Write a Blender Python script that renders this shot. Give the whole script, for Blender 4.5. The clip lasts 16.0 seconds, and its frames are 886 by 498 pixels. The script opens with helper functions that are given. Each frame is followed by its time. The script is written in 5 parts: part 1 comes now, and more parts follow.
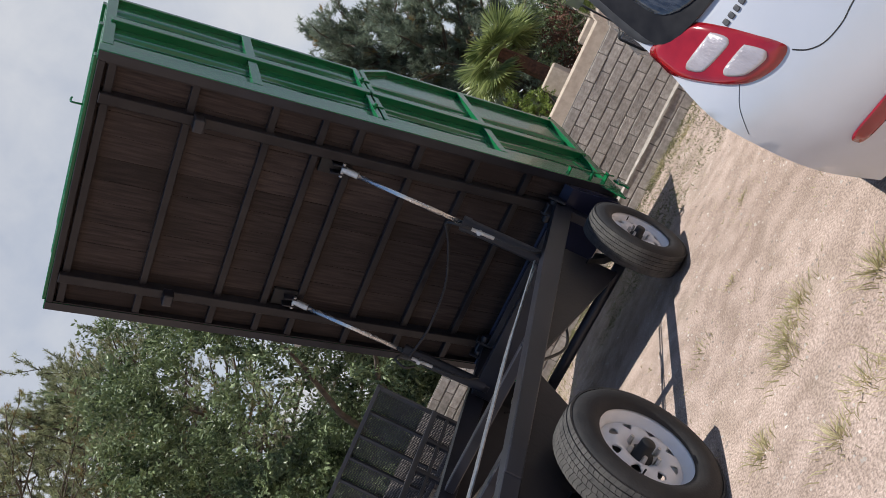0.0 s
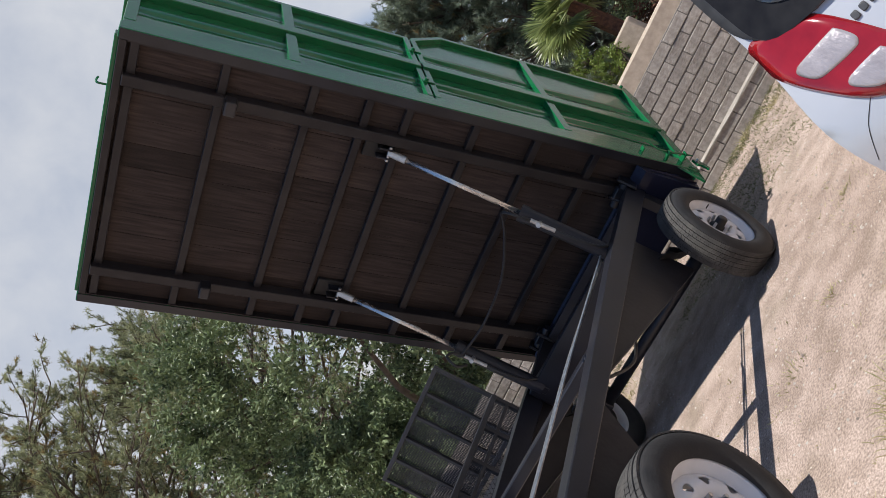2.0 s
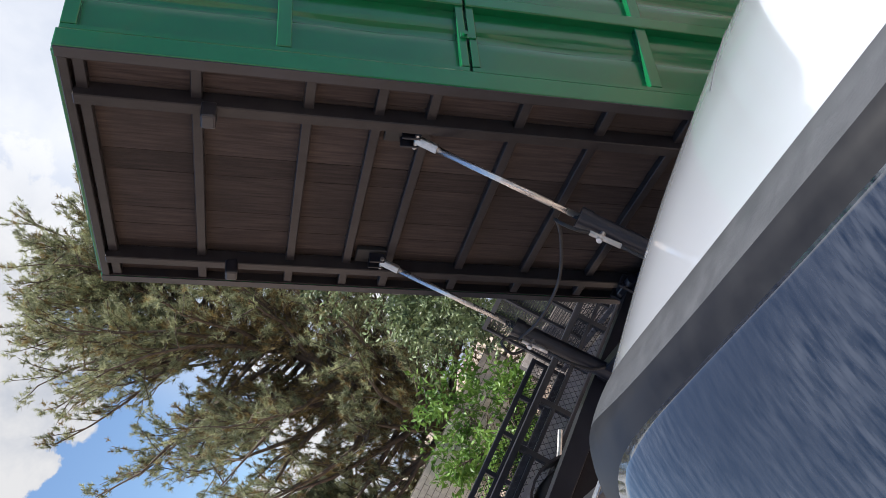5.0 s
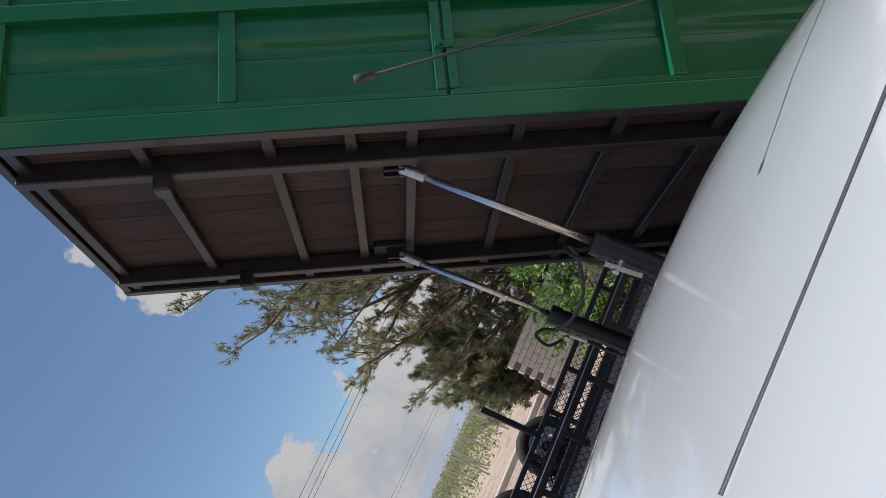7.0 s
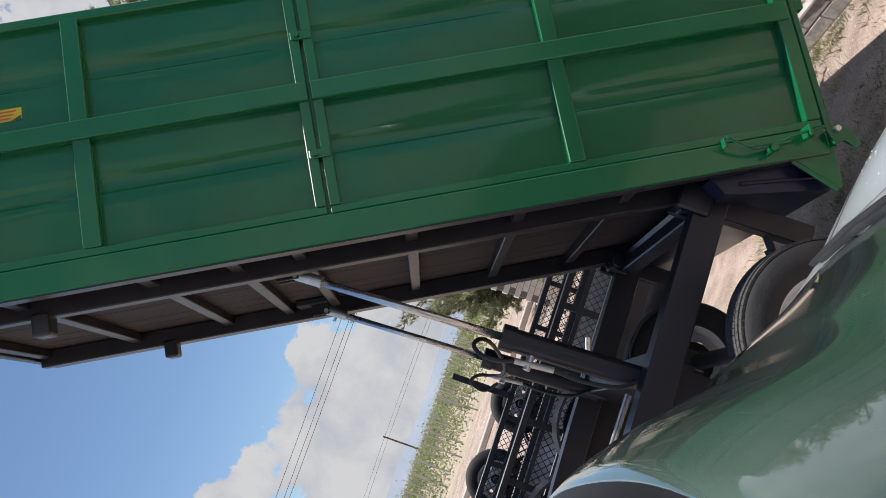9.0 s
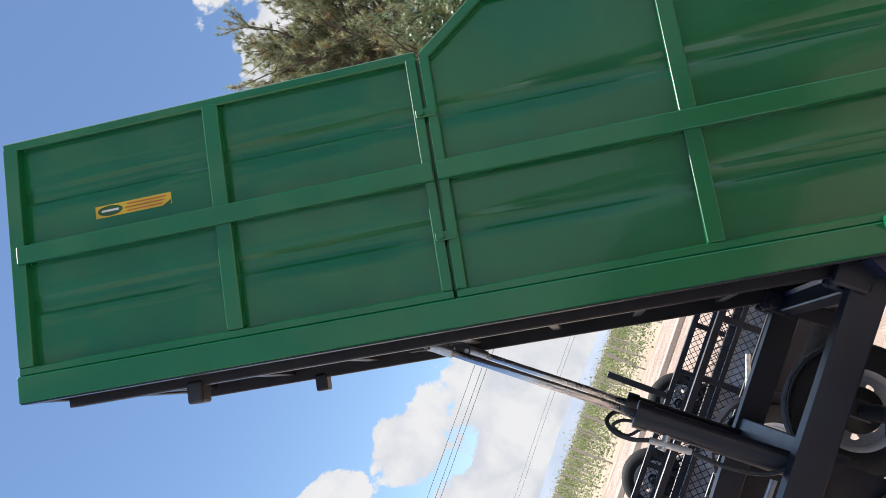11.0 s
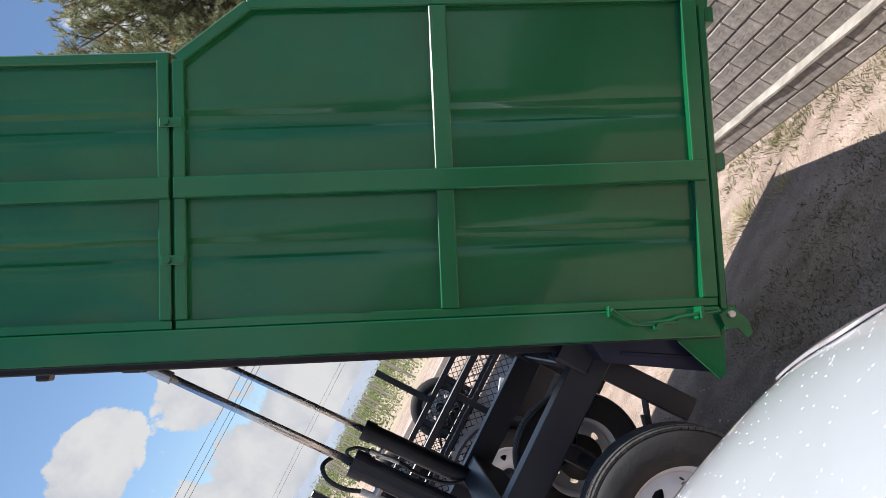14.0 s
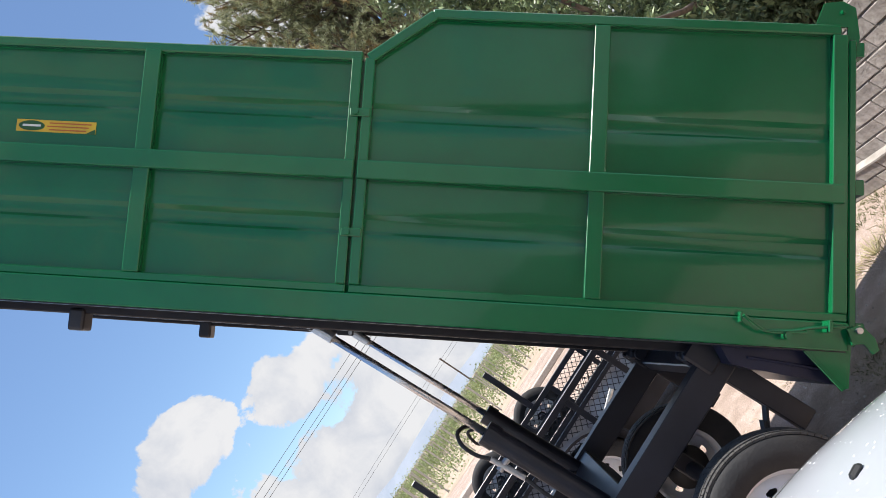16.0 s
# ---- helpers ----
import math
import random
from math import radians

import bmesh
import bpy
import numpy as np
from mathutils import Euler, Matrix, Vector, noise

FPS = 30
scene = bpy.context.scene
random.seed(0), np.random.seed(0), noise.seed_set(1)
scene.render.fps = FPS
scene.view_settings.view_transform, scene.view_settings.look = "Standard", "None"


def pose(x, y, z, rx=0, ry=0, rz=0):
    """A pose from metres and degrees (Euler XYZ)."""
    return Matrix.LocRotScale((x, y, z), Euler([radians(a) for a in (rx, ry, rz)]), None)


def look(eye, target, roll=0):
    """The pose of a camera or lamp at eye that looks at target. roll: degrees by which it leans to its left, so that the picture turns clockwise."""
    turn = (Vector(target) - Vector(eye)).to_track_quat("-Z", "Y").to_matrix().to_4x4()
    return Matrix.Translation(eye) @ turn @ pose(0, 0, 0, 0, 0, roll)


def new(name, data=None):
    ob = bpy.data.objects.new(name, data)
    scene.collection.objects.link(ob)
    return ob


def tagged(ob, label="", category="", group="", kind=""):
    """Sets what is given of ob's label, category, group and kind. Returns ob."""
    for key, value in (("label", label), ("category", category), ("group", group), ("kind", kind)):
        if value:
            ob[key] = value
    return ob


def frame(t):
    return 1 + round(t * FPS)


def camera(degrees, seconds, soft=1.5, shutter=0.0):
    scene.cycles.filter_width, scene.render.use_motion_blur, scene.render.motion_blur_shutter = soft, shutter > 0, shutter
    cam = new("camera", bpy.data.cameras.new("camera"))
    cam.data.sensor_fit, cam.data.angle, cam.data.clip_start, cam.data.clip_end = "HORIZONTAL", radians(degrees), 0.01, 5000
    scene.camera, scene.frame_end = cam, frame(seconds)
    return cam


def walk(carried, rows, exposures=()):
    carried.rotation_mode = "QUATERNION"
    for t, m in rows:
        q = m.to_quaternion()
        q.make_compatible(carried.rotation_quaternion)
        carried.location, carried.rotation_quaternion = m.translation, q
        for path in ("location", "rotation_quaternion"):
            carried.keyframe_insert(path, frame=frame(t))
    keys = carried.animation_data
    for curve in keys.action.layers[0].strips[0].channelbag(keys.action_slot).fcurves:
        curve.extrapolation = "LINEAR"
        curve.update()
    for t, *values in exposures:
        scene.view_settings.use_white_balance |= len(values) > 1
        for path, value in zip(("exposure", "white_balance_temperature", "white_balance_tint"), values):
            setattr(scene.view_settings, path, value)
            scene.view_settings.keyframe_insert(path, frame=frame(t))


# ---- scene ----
cam = camera(55.91, 16.0, soft=0.8)
PATH = [
    (0, (-6.191, -1.917, 1.353), (-4.399, -1.031, 1.412), -64.88),
    (0.5, (-6.182, -1.912, 1.347), (-4.393, -1.020, 1.401), -64.56),
    (1, (-6.064, -1.958, 1.348), (-4.319, -0.983, 1.420), -64.50),
    (1.5, (-5.881, -1.948, 1.377), (-4.195, -0.877, 1.481), -65.19),
    (2, (-5.610, -1.931, 1.405), (-3.910, -0.889, 1.561), -64.19),
    (2.5, (-5.303, -2.032, 1.480), (-3.617, -0.982, 1.716), -61.26),
    (3, (-4.930, -2.115, 1.592), (-3.316, -0.971, 1.886), -60.25),
    (3.5, (-4.622, -2.280, 1.627), (-3.107, -1.001, 1.888), -60.69),
    (4, (-4.349, -2.481, 1.616), (-2.944, -1.075, 1.834), -61.51),
    (4.5, (-4.064, -2.555, 1.630), (-2.775, -1.036, 1.811), -61.10),
    (5, (-3.771, -2.713, 1.651), (-2.636, -1.074, 1.816), -62.33),
    (5.2, (-3.666, -2.785, 1.662), (-2.643, -1.077, 1.832), -63.15),
    (7.3, (-2.307, -2.910, 1.676), (-1.696, -1.017, 1.883), -66.63),
    (7.5, (-2.200, -2.875, 1.680), (-1.596, -0.980, 1.884), -67.10),
    (8, (-1.861, -2.933, 1.656), (-1.356, -1.006, 1.826), -68.95),
    (8.2, (-1.797, -2.944, 1.663), (-1.334, -1.004, 1.807), -69.68),
    (10.3, (-0.919, -3.066, 1.623), (-0.706, -1.083, 1.778), -71.39),
    (10.5, (-0.910, -3.052, 1.631), (-0.720, -1.072, 1.836), -71.35),
    (11, (-0.906, -3.017, 1.676), (-0.817, -1.066, 2.107), -70.65),
    (11.5, (-0.858, -3.001, 1.662), (-0.828, -1.048, 2.091), -70.59),
    (12, (-0.771, -3.004, 1.633), (-0.735, -1.026, 1.929), -71.78),
    (12.5, (-0.708, -3.020, 1.612), (-0.652, -1.040, 1.883), -71.48),
    (13, (-0.629, -3.043, 1.594), (-0.511, -1.051, 1.721), -68.84),
    (13.5, (-0.590, -2.986, 1.583), (-0.418, -0.994, 1.574), -65.11),
    (14, (-0.516, -2.885, 1.559), (-0.336, -0.893, 1.551), -62.57),
    (14.5, (-0.446, -2.904, 1.542), (-0.369, -0.912, 1.705), -54.48),
    (15, (-0.425, -2.967, 1.563), (-0.402, -0.973, 1.712), -54.63),
    (15.5, (-0.579, -3.085, 1.590), (-0.541, -1.093, 1.759), -56.13),
    (16, (-0.741, -3.203, 1.654), (-0.639, -1.218, 1.875), -56.99),
]
walk(cam, [(t, look(eye, target, roll)) for t, eye, target, roll in PATH], [(0, 0.15), (1.0, 0.18), (3.0, 0.2), (3.5, 0.28), (4.1, 0.50), (5.1, 0.70), (7.4, 0.0), (8.2, 0.08), (10.3, 0.78), (12.5, 0.78), (13.2, 0.7), (14, 0.58), (14.6, 0.78), (16, 0.78)])

# ---- sky, sun ----
SUN_FROM = Vector((-0.22, -0.044, 1.0)).normalized()
world = bpy.data.worlds.new("sky")
scene.world = world
world.use_nodes = True
wn, wl = world.node_tree.nodes, world.node_tree.links
wn.clear()


def wmath(op, a, b=None):
    n = wn.new("ShaderNodeMath")
    n.operation = op
    for i, v in enumerate((a, b)):
        if v is None:
            continue
        if isinstance(v, (int, float)):
            n.inputs[i].default_value = v
        else:
            wl.new(v, n.inputs[i])
    return n.outputs[0]


sky = wn.new("ShaderNodeTexSky")
sky.sky_type = "NISHITA"
sky.sun_disc = False
sky.sun_elevation = math.asin(SUN_FROM.z)
sky.sun_rotation = math.atan2(SUN_FROM.x, SUN_FROM.y)
sky.air_density, sky.dust_density, sky.ozone_density = 1.0, 0.1, 4.0
coord = wn.new("ShaderNodeTexCoord")
sep = wn.new("ShaderNodeSeparateXYZ")
wl.new(coord.outputs["Generated"], sep.inputs[0])
cn = wn.new("ShaderNodeTexNoise")
cn.inputs["Scale"].default_value, cn.inputs["Detail"].default_value, cn.inputs["Roughness"].default_value = 13.0, 10.0, 0.60
cn.inputs["Distortion"].default_value = 0.25
wl.new(coord.outputs["Generated"], cn.inputs["Vector"])
cb = wn.new("ShaderNodeTexNoise")
cb.inputs["Scale"].default_value, cb.inputs["Detail"].default_value = 4.0, 5.0
wl.new(coord.outputs["Generated"], cb.inputs["Vector"])
azimuth = wmath("MULTIPLY", wmath("ARCTAN2", sep.outputs["X"], sep.outputs["Y"]), 180 / math.pi)
height = wmath("MULTIPLY", wmath("ARCSINE", sep.outputs["Z"]), 180 / math.pi)


def puff(az, el, wide, high, strength):
    """A cloud's pull at an azimuth and elevation in degrees, falling off to its edge."""
    u = wmath("POWER", wmath("DIVIDE", wmath("SUBTRACT", azimuth, az), wide), 2.0)
    w = wmath("POWER", wmath("DIVIDE", wmath("SUBTRACT", height, el), high), 2.0)
    return wmath("MAXIMUM", wmath("MULTIPLY", wmath("SUBTRACT", 1.0, wmath("ADD", u, w)), strength), -1.0)


# cumulus low over the plain with single heaps above it, high cloud towards +x, broken cloud behind
bank = wmath("MAXIMUM", wmath("MULTIPLY", wmath("SUBTRACT", 8.7, height), 0.085), -1.0)
pull = bank
for heap in ((-18.5, 12.8, 4.2, 2.6, 0.45), (-11.0, 9.5, 2.6, 2.6, 0.34), (12.5, 24.5, 6.5, 6.0, 0.5), (20.0, 29.0, 7.0, 5.0, 0.4), (13.2, 28.8, 1.6, 3.2, 0.16), (-1.5, 6.8, 5.5, 3.6, 0.42)):
    pull = wmath("MAXIMUM", pull, puff(*heap))
behind = wmath("SUBTRACT", wmath("MULTIPLY", wmath("MAXIMUM", wmath("MULTIPLY", sep.outputs["Y"], -1.0), 0.0), 0.60), 0.50)
pull = wmath("MAXIMUM", pull, behind)
swirl = wmath("ADD", wmath("MULTIPLY", wmath("SUBTRACT", cn.outputs["Fac"], 0.5), 1.7), wmath("MULTIPLY", wmath("SUBTRACT", cb.outputs["Fac"], 0.5), 1.0))
amount = wmath("ADD", pull, swirl)
ramp = wn.new("ShaderNodeValToRGB")
ramp.color_ramp.elements[0].position, ramp.color_ramp.elements[0].color = 0.02, (0, 0, 0, 1)
ramp.color_ramp.elements[1].position, ramp.color_ramp.elements[1].color = 0.10, (1, 1, 1, 1)
wl.new(amount, ramp.inputs[0])
shade = wn.new("ShaderNodeValToRGB")
shade.color_ramp.elements[0].position, shade.color_ramp.elements[0].color = 0.34, (3.5, 3.7, 4.15, 1)
shade.color_ramp.elements[1].position, shade.color_ramp.elements[1].color = 0.60, (4.85, 4.86, 4.96, 1)
wl.new(cn.outputs["Fac"], shade.inputs[0])
mixc = wn.new("ShaderNodeMix")
mixc.data_type = "RGBA"
wl.new(ramp.outputs[0], mixc.inputs[0])
wl.new(sky.outputs[0], mixc.inputs[6])
wl.new(shade.outputs[0], mixc.inputs[7])
# the thin veil
gap = wmath("MAXIMUM", puff(69.5, 9.5, 3.4, 7.5, 1.0), 0.0)
edge = wmath("MINIMUM", wmath("MAXIMUM", wmath("MULTIPLY", wmath("SUBTRACT", azimuth, 15.0), 0.07), 0.0), 1.0)
east = wmath("MINIMUM", wmath("MAXIMUM", wmath("MULTIPLY", wmath("SUBTRACT", 140.0, azimuth), 0.02), 0.0), 1.0)
thin = wmath("SUBTRACT", wmath("ADD", wmath("MULTIPLY", cn.outputs["Fac"], 0.45), wmath("MULTIPLY", cb.outputs["Fac"], 1.15)), wmath("MULTIPLY", gap, 1.1))
veil = wmath("MINIMUM", wmath("MAXIMUM", wmath("MULTIPLY", wmath("MULTIPLY", thin, edge), east), 0.0), 0.97)
mixv = wn.new("ShaderNodeMix")
mixv.data_type = "RGBA"
wl.new(veil, mixv.inputs[0])
wl.new(mixc.outputs[2], mixv.inputs[6])
mixv.inputs[7].default_value = (6.0, 6.15, 6.5, 1)
bg = wn.new("ShaderNodeBackground")
bg.inputs["Strength"].default_value = 0.103
wo = wn.new("ShaderNodeOutputWorld")
wl.new(mixv.outputs[2], bg.inputs["Color"])
wl.new(bg.outputs[0], wo.inputs["Surface"])
sun = new("sun", bpy.data.lights.new("sun", "SUN"))
sun.data.energy, sun.data.angle, sun.data.color = 5.0, radians(0.5), (1.0, 0.965, 0.915)
sun.matrix_world = look(SUN_FROM * 20, (0, 0, 0))
scene.view_settings.exposure = 0.0


# ---- materials ----
def links_of(m):
    return m.node_tree.nodes, m.node_tree.links


def surface(name, dark, light, scale=6.0, rough=(0.5, 0.7), metal=0.0, bump=0.0, bump_scale=60.0, coat=0.0, stretch=(1, 1, 1),
            stain=None, stain_scale=1.3, stain_amount=0.5, per_object=0.0, coords="Object", spec=0.5):
    """Two-scale noise colour, roughness variation, stains and bump."""
    m = bpy.data.materials.new(name)
    m.use_nodes = True
    n, l = links_of(m)
    b = n["Principled BSDF"]
    tc = n.new("ShaderNodeTexCoord")
    mp = n.new("ShaderNodeMapping")
    mp.inputs["Scale"].default_value = stretch
    l.new(tc.outputs[coords], mp.inputs[0])
    no = n.new("ShaderNodeTexNoise")
    no.inputs["Scale"].default_value, no.inputs["Detail"].default_value = scale, 7.0
    l.new(mp.outputs[0], no.inputs["Vector"])
    r = n.new("ShaderNodeValToRGB")
    r.color_ramp.elements[0].position, r.color_ramp.elements[0].color = 0.32, (*dark, 1)
    r.color_ramp.elements[1].position, r.color_ramp.elements[1].color = 0.68, (*light, 1)
    l.new(no.outputs["Fac"], r.inputs[0])
    col = r.outputs[0]
    if stain:
        n2 = n.new("ShaderNodeTexNoise")
        n2.inputs["Scale"].default_value, n2.inputs["Detail"].default_value = stain_scale, 5.0
        l.new(tc.outputs[coords], n2.inputs["Vector"])
        r2 = n.new("ShaderNodeValToRGB")
        r2.color_ramp.elements[0].position, r2.color_ramp.elements[1].position = 0.48, 0.68
        r2.color_ramp.elements[1].color = (stain_amount, stain_amount, stain_amount, 1)
        l.new(n2.outputs["Fac"], r2.inputs[0])
        mx = n.new("ShaderNodeMix")
        mx.data_type = "RGBA"
        l.new(r2.outputs[0], mx.inputs[0])
        l.new(col, mx.inputs[6])
        mx.inputs[7].default_value = (*stain, 1)
        col = mx.outputs[2]
    if per_object:
        oi = n.new("ShaderNodeObjectInfo")
        hs = n.new("ShaderNodeHueSaturation")
        mr = n.new("ShaderNodeMapRange")
        mr.inputs[3].default_value, mr.inputs[4].default_value = 1 - per_object, 1 + per_object
        l.new(oi.outputs["Random"], mr.inputs[0])
        l.new(mr.outputs[0], hs.inputs["Value"])
        l.new(col, hs.inputs["Color"])
        col = hs.outputs[0]
    l.new(col, b.inputs["Base Color"])
    rr = n.new("ShaderNodeMapRange")
    rr.inputs[3].default_value, rr.inputs[4].default_value = rough
    l.new(no.outputs["Fac"], rr.inputs[0])
    l.new(rr.outputs[0], b.inputs["Roughness"])
    b.inputs["Metallic"].default_value = metal
    b.inputs["Coat Weight"].default_value = coat
    b.inputs["Coat Roughness"].default_value = 0.06
    b.inputs["Specular IOR Level"].default_value = spec
    if bump:
        n3 = n.new("ShaderNodeTexNoise")
        n3.inputs["Scale"].default_value, n3.inputs["Detail"].default_value = bump_scale, 5.0
        l.new(mp.outputs[0], n3.inputs["Vector"])
        bp = n.new("ShaderNodeBump")
        bp.inputs["Strength"].default_value, bp.inputs["Distance"].default_value = bump, 0.01
        l.new(n3.outputs["Fac"], bp.inputs["Height"])
        l.new(bp.outputs[0], b.inputs["Normal"])
    return m


def leaf_material(name, dark, light, rough=0.55, trans=0.25):
    """Foliage that varies from leaf to leaf."""
    m = bpy.data.materials.new(name)
    m.use_nodes = True
    n, l = links_of(m)
    b = n["Principled BSDF"]
    g = n.new("ShaderNodeNewGeometry")
    tc = n.new("ShaderNodeTexCoord")
    no = n.new("ShaderNodeTexNoise")
    no.inputs["Scale"].default_value, no.inputs["Detail"].default_value = 2.6, 4.0
    l.new(tc.outputs["Object"], no.inputs["Vector"])
    ad = n.new("ShaderNodeMath")
    ad.operation = "MULTIPLY_ADD"
    ad.inputs[1].default_value = 0.30
    l.new(g.outputs["Random Per Island"], ad.inputs[0])
    l.new(no.outputs["Fac"], ad.inputs[2])
    r = n.new("ShaderNodeValToRGB")
    r.color_ramp.elements[0].position, r.color_ramp.elements[0].color = 0.42, (*dark, 1)
    r.color_ramp.elements[1].position, r.color_ramp.elements[1].color = 0.88, (*light, 1)
    l.new(ad.outputs[0], r.inputs[0])
    l.new(r.outputs[0], b.inputs["Base Color"])
    b.inputs["Roughness"].default_value = rough
    tr = n.new("ShaderNodeBsdfTranslucent")
    l.new(r.outputs[0], tr.inputs["Color"])
    mx = n.new("ShaderNodeMixShader")
    mx.inputs[0].default_value = trans
    l.new(b.outputs[0], mx.inputs[1])
    l.new(tr.outputs[0], mx.inputs[2])
    l.new(mx.outputs[0], n["Material Output"].inputs["Surface"])
    return m


def plain(name, col, rough=0.5, metal=0.0, coat=0.0):
    return surface(name, tuple(c * 0.85 for c in col), tuple(min(1, c * 1.1) for c in col), 9.0, (rough * 0.85, min(1, rough * 1.15)), metal, coat=coat)


GREEN = surface("green_enamel", (0.003, 0.106, 0.033), (0.005, 0.127, 0.041), 3.0, (0.16, 0.25), bump=0.012, bump_scale=10, coat=0.35, stain=(0.009, 0.122, 0.043), stain_amount=0.6, spec=0.38)
BLACK = surface("black_enamel", (0.010, 0.0105, 0.015), (0.018, 0.019, 0.028), 5.0, (0.28, 0.45), bump=0.04, bump_scale=45, stain=(0.045, 0.040, 0.036), stain_amount=0.35)
NAVY = surface("blue_black_enamel", (0.012, 0.014, 0.032), (0.020, 0.023, 0.050), 5.0, (0.25, 0.38), bump=0.03, bump_scale=40, spec=0.35)
STEEL = surface("dusty_black_steel", (0.017, 0.015, 0.017), (0.029, 0.026, 0.027), 8.0, (0.26, 0.42), bump=0.1, bump_scale=40, stain=(0.05, 0.043, 0.038), stain_scale=3.0, stain_amount=0.2, spec=0.28)
PLANK = surface("dark_plank", (0.031, 0.024, 0.022), (0.066, 0.050, 0.045), 7.0, (0.55, 0.8), bump=0.25, bump_scale=22, stretch=(0.6, 9, 9), stain=(0.032, 0.025, 0.022), stain_scale=2.0, stain_amount=0.7, per_object=0.25, spec=0.12)
CHROME = surface("chrome_rod", (0.60, 0.60, 0.60), (0.72, 0.72, 0.71), 8.0, (0.22, 0.32), 0.9)
ZINC = surface("zinc_fitting", (0.45, 0.45, 0.45), (0.65, 0.65, 0.64), 30.0, (0.3, 0.45), 0.9)
RUBBER = surface("tyre_rubber", (0.014, 0.014, 0.015), (0.028, 0.026, 0.026), 14.0, (0.65, 0.85), bump=0.2, bump_scale=90, stain=(0.055, 0.050, 0.045), stain_scale=5, stain_amount=0.25)
TREAD = surface("dusty_tread", (0.040, 0.038, 0.037), (0.078, 0.073, 0.068), 22.0, (0.8, 0.95), bump=0.2, bump_scale=90)
RIM = surface("white_steel", (0.70, 0.71, 0.73), (0.80, 0.81, 0.83), 9.0, (0.3, 0.45), stain=(0.50, 0.48, 0.45), stain_scale=9, stain_amount=0.3)
DARK = surface("matt_black", (0.008, 0.008, 0.009), (0.02, 0.02, 0.02), 12.0, (0.5, 0.7))
HOSE = surface("rubber_hose", (0.012, 0.012, 0.013), (0.025, 0.025, 0.026), 40.0, (0.4, 0.55), bump=0.2, bump_scale=150)
PAINT = surface("silver_white_paint", (0.53, 0.55, 0.59), (0.57, 0.59, 0.63), 2.5, (0.25, 0.34), 0.25, coat=1.0, stain=(0.49, 0.50, 0.52), stain_scale=3.0, stain_amount=0.4)
TRIM = surface("grey_plastic", (0.045, 0.047, 0.052), (0.065, 0.067, 0.073), 30.0, (0.42, 0.6), bump=0.12, bump_scale=260)
COWL = surface("cowl_plastic", (0.16, 0.165, 0.175), (0.24, 0.245, 0.255), 16.0, (0.5, 0.7), bump=0.1, bump_scale=120)
FRIT = surface("black_surround", (0.008, 0.008, 0.010), (0.015, 0.015, 0.017), 20.0, (0.35, 0.5), spec=0.2)
GLASS = surface("dark_glass", (0.008, 0.011, 0.019), (0.045, 0.05, 0.062), 4.0, (0.02, 0.16), coat=1.0, stain=(0.014, 0.017, 0.026), stain_scale=6, stain_amount=0.8, stretch=(7, 34, 7))
SCREEN = surface("green_tint_glass", (0.045, 0.075, 0.060), (0.085, 0.12, 0.10), 4.0, (0.015, 0.04), coat=1.0)
RED = surface("red_lens", (0.22, 0.005, 0.010), (0.31, 0.009, 0.015), 12.0, (0.08, 0.16), coat=1.0)
CLEAR = surface("clear_lens", (0.40, 0.36, 0.37), (0.50, 0.46, 0.47), 25.0, (0.10, 0.22), 0.3, bump=0.35, bump_scale=160, stretch=(1, 1, 0.12), coat=0.8)
YELLOW = plain("yellow_vinyl", (0.62, 0.42, 0.03), 0.4)
ORANGE = plain("orange_ink", (0.45, 0.12, 0.02), 0.45)
DGREEN = plain("green_ink", (0.02, 0.09, 0.02), 0.45)
WHITE = plain("white_ink", (0.7, 0.7, 0.66), 0.5)
BLOCK = surface("cement_block", (0.28, 0.245, 0.215), (0.43, 0.38, 0.34), 24.0, (0.8, 0.95), bump=0.6, bump_scale=70, stain=(0.17, 0.15, 0.135), stain_scale=2.2, stain_amount=0.5, per_object=0.16)
MORTAR = surface("grey_mortar", (0.13, 0.115, 0.10), (0.22, 0.195, 0.175), 30.0, (0.85, 0.98), bump=0.5, bump_scale=60)
CEMENT = surface("cement_ledge", (0.38, 0.335, 0.295), (0.52, 0.47, 0.42), 18.0, (0.85, 0.98), bump=0.5, bump_scale=50)
LEDGE = surface("worn_ledge", (0.27, 0.24, 0.21), (0.44, 0.40, 0.355), 9.0, (0.85, 0.98), bump=0.6, bump_scale=40, stain=(0.20, 0.175, 0.15), stain_scale=4.0, stain_amount=0.6)
PEBBLE = leaf_material("mixed_pebbles", (0.20, 0.165, 0.14), (0.62, 0.56, 0.50), 0.85, 0.0)
DROP = surface("dried_drop", (0.70, 0.71, 0.73), (0.82, 0.83, 0.85), 40.0, (0.3, 0.5))
# paler than plain cement: sunlight on the low wall is put into its colour
PALE_BRICK = surface("pale_cement_brick", (0.52, 0.46, 0.40), (0.68, 0.61, 0.54), 14.0, (0.85, 0.98), bump=0.4, bump_scale=50)
STUCCO = surface("beige_stucco", (0.40, 0.32, 0.25), (0.52, 0.43, 0.34), 12.0, (0.8, 0.95), bump=0.4, bump_scale=60)
BARK = surface("grey_brown_bark", (0.06, 0.045, 0.035), (0.16, 0.125, 0.095), 9.0, (0.85, 0.98), bump=0.8, bump_scale=16, stretch=(1, 1, 0.3))
RUST = surface("red_brown_fibre", (0.06, 0.025, 0.016), (0.16, 0.075, 0.045), 20.0, (0.8, 0.95), bump=0.6, bump_scale=40)
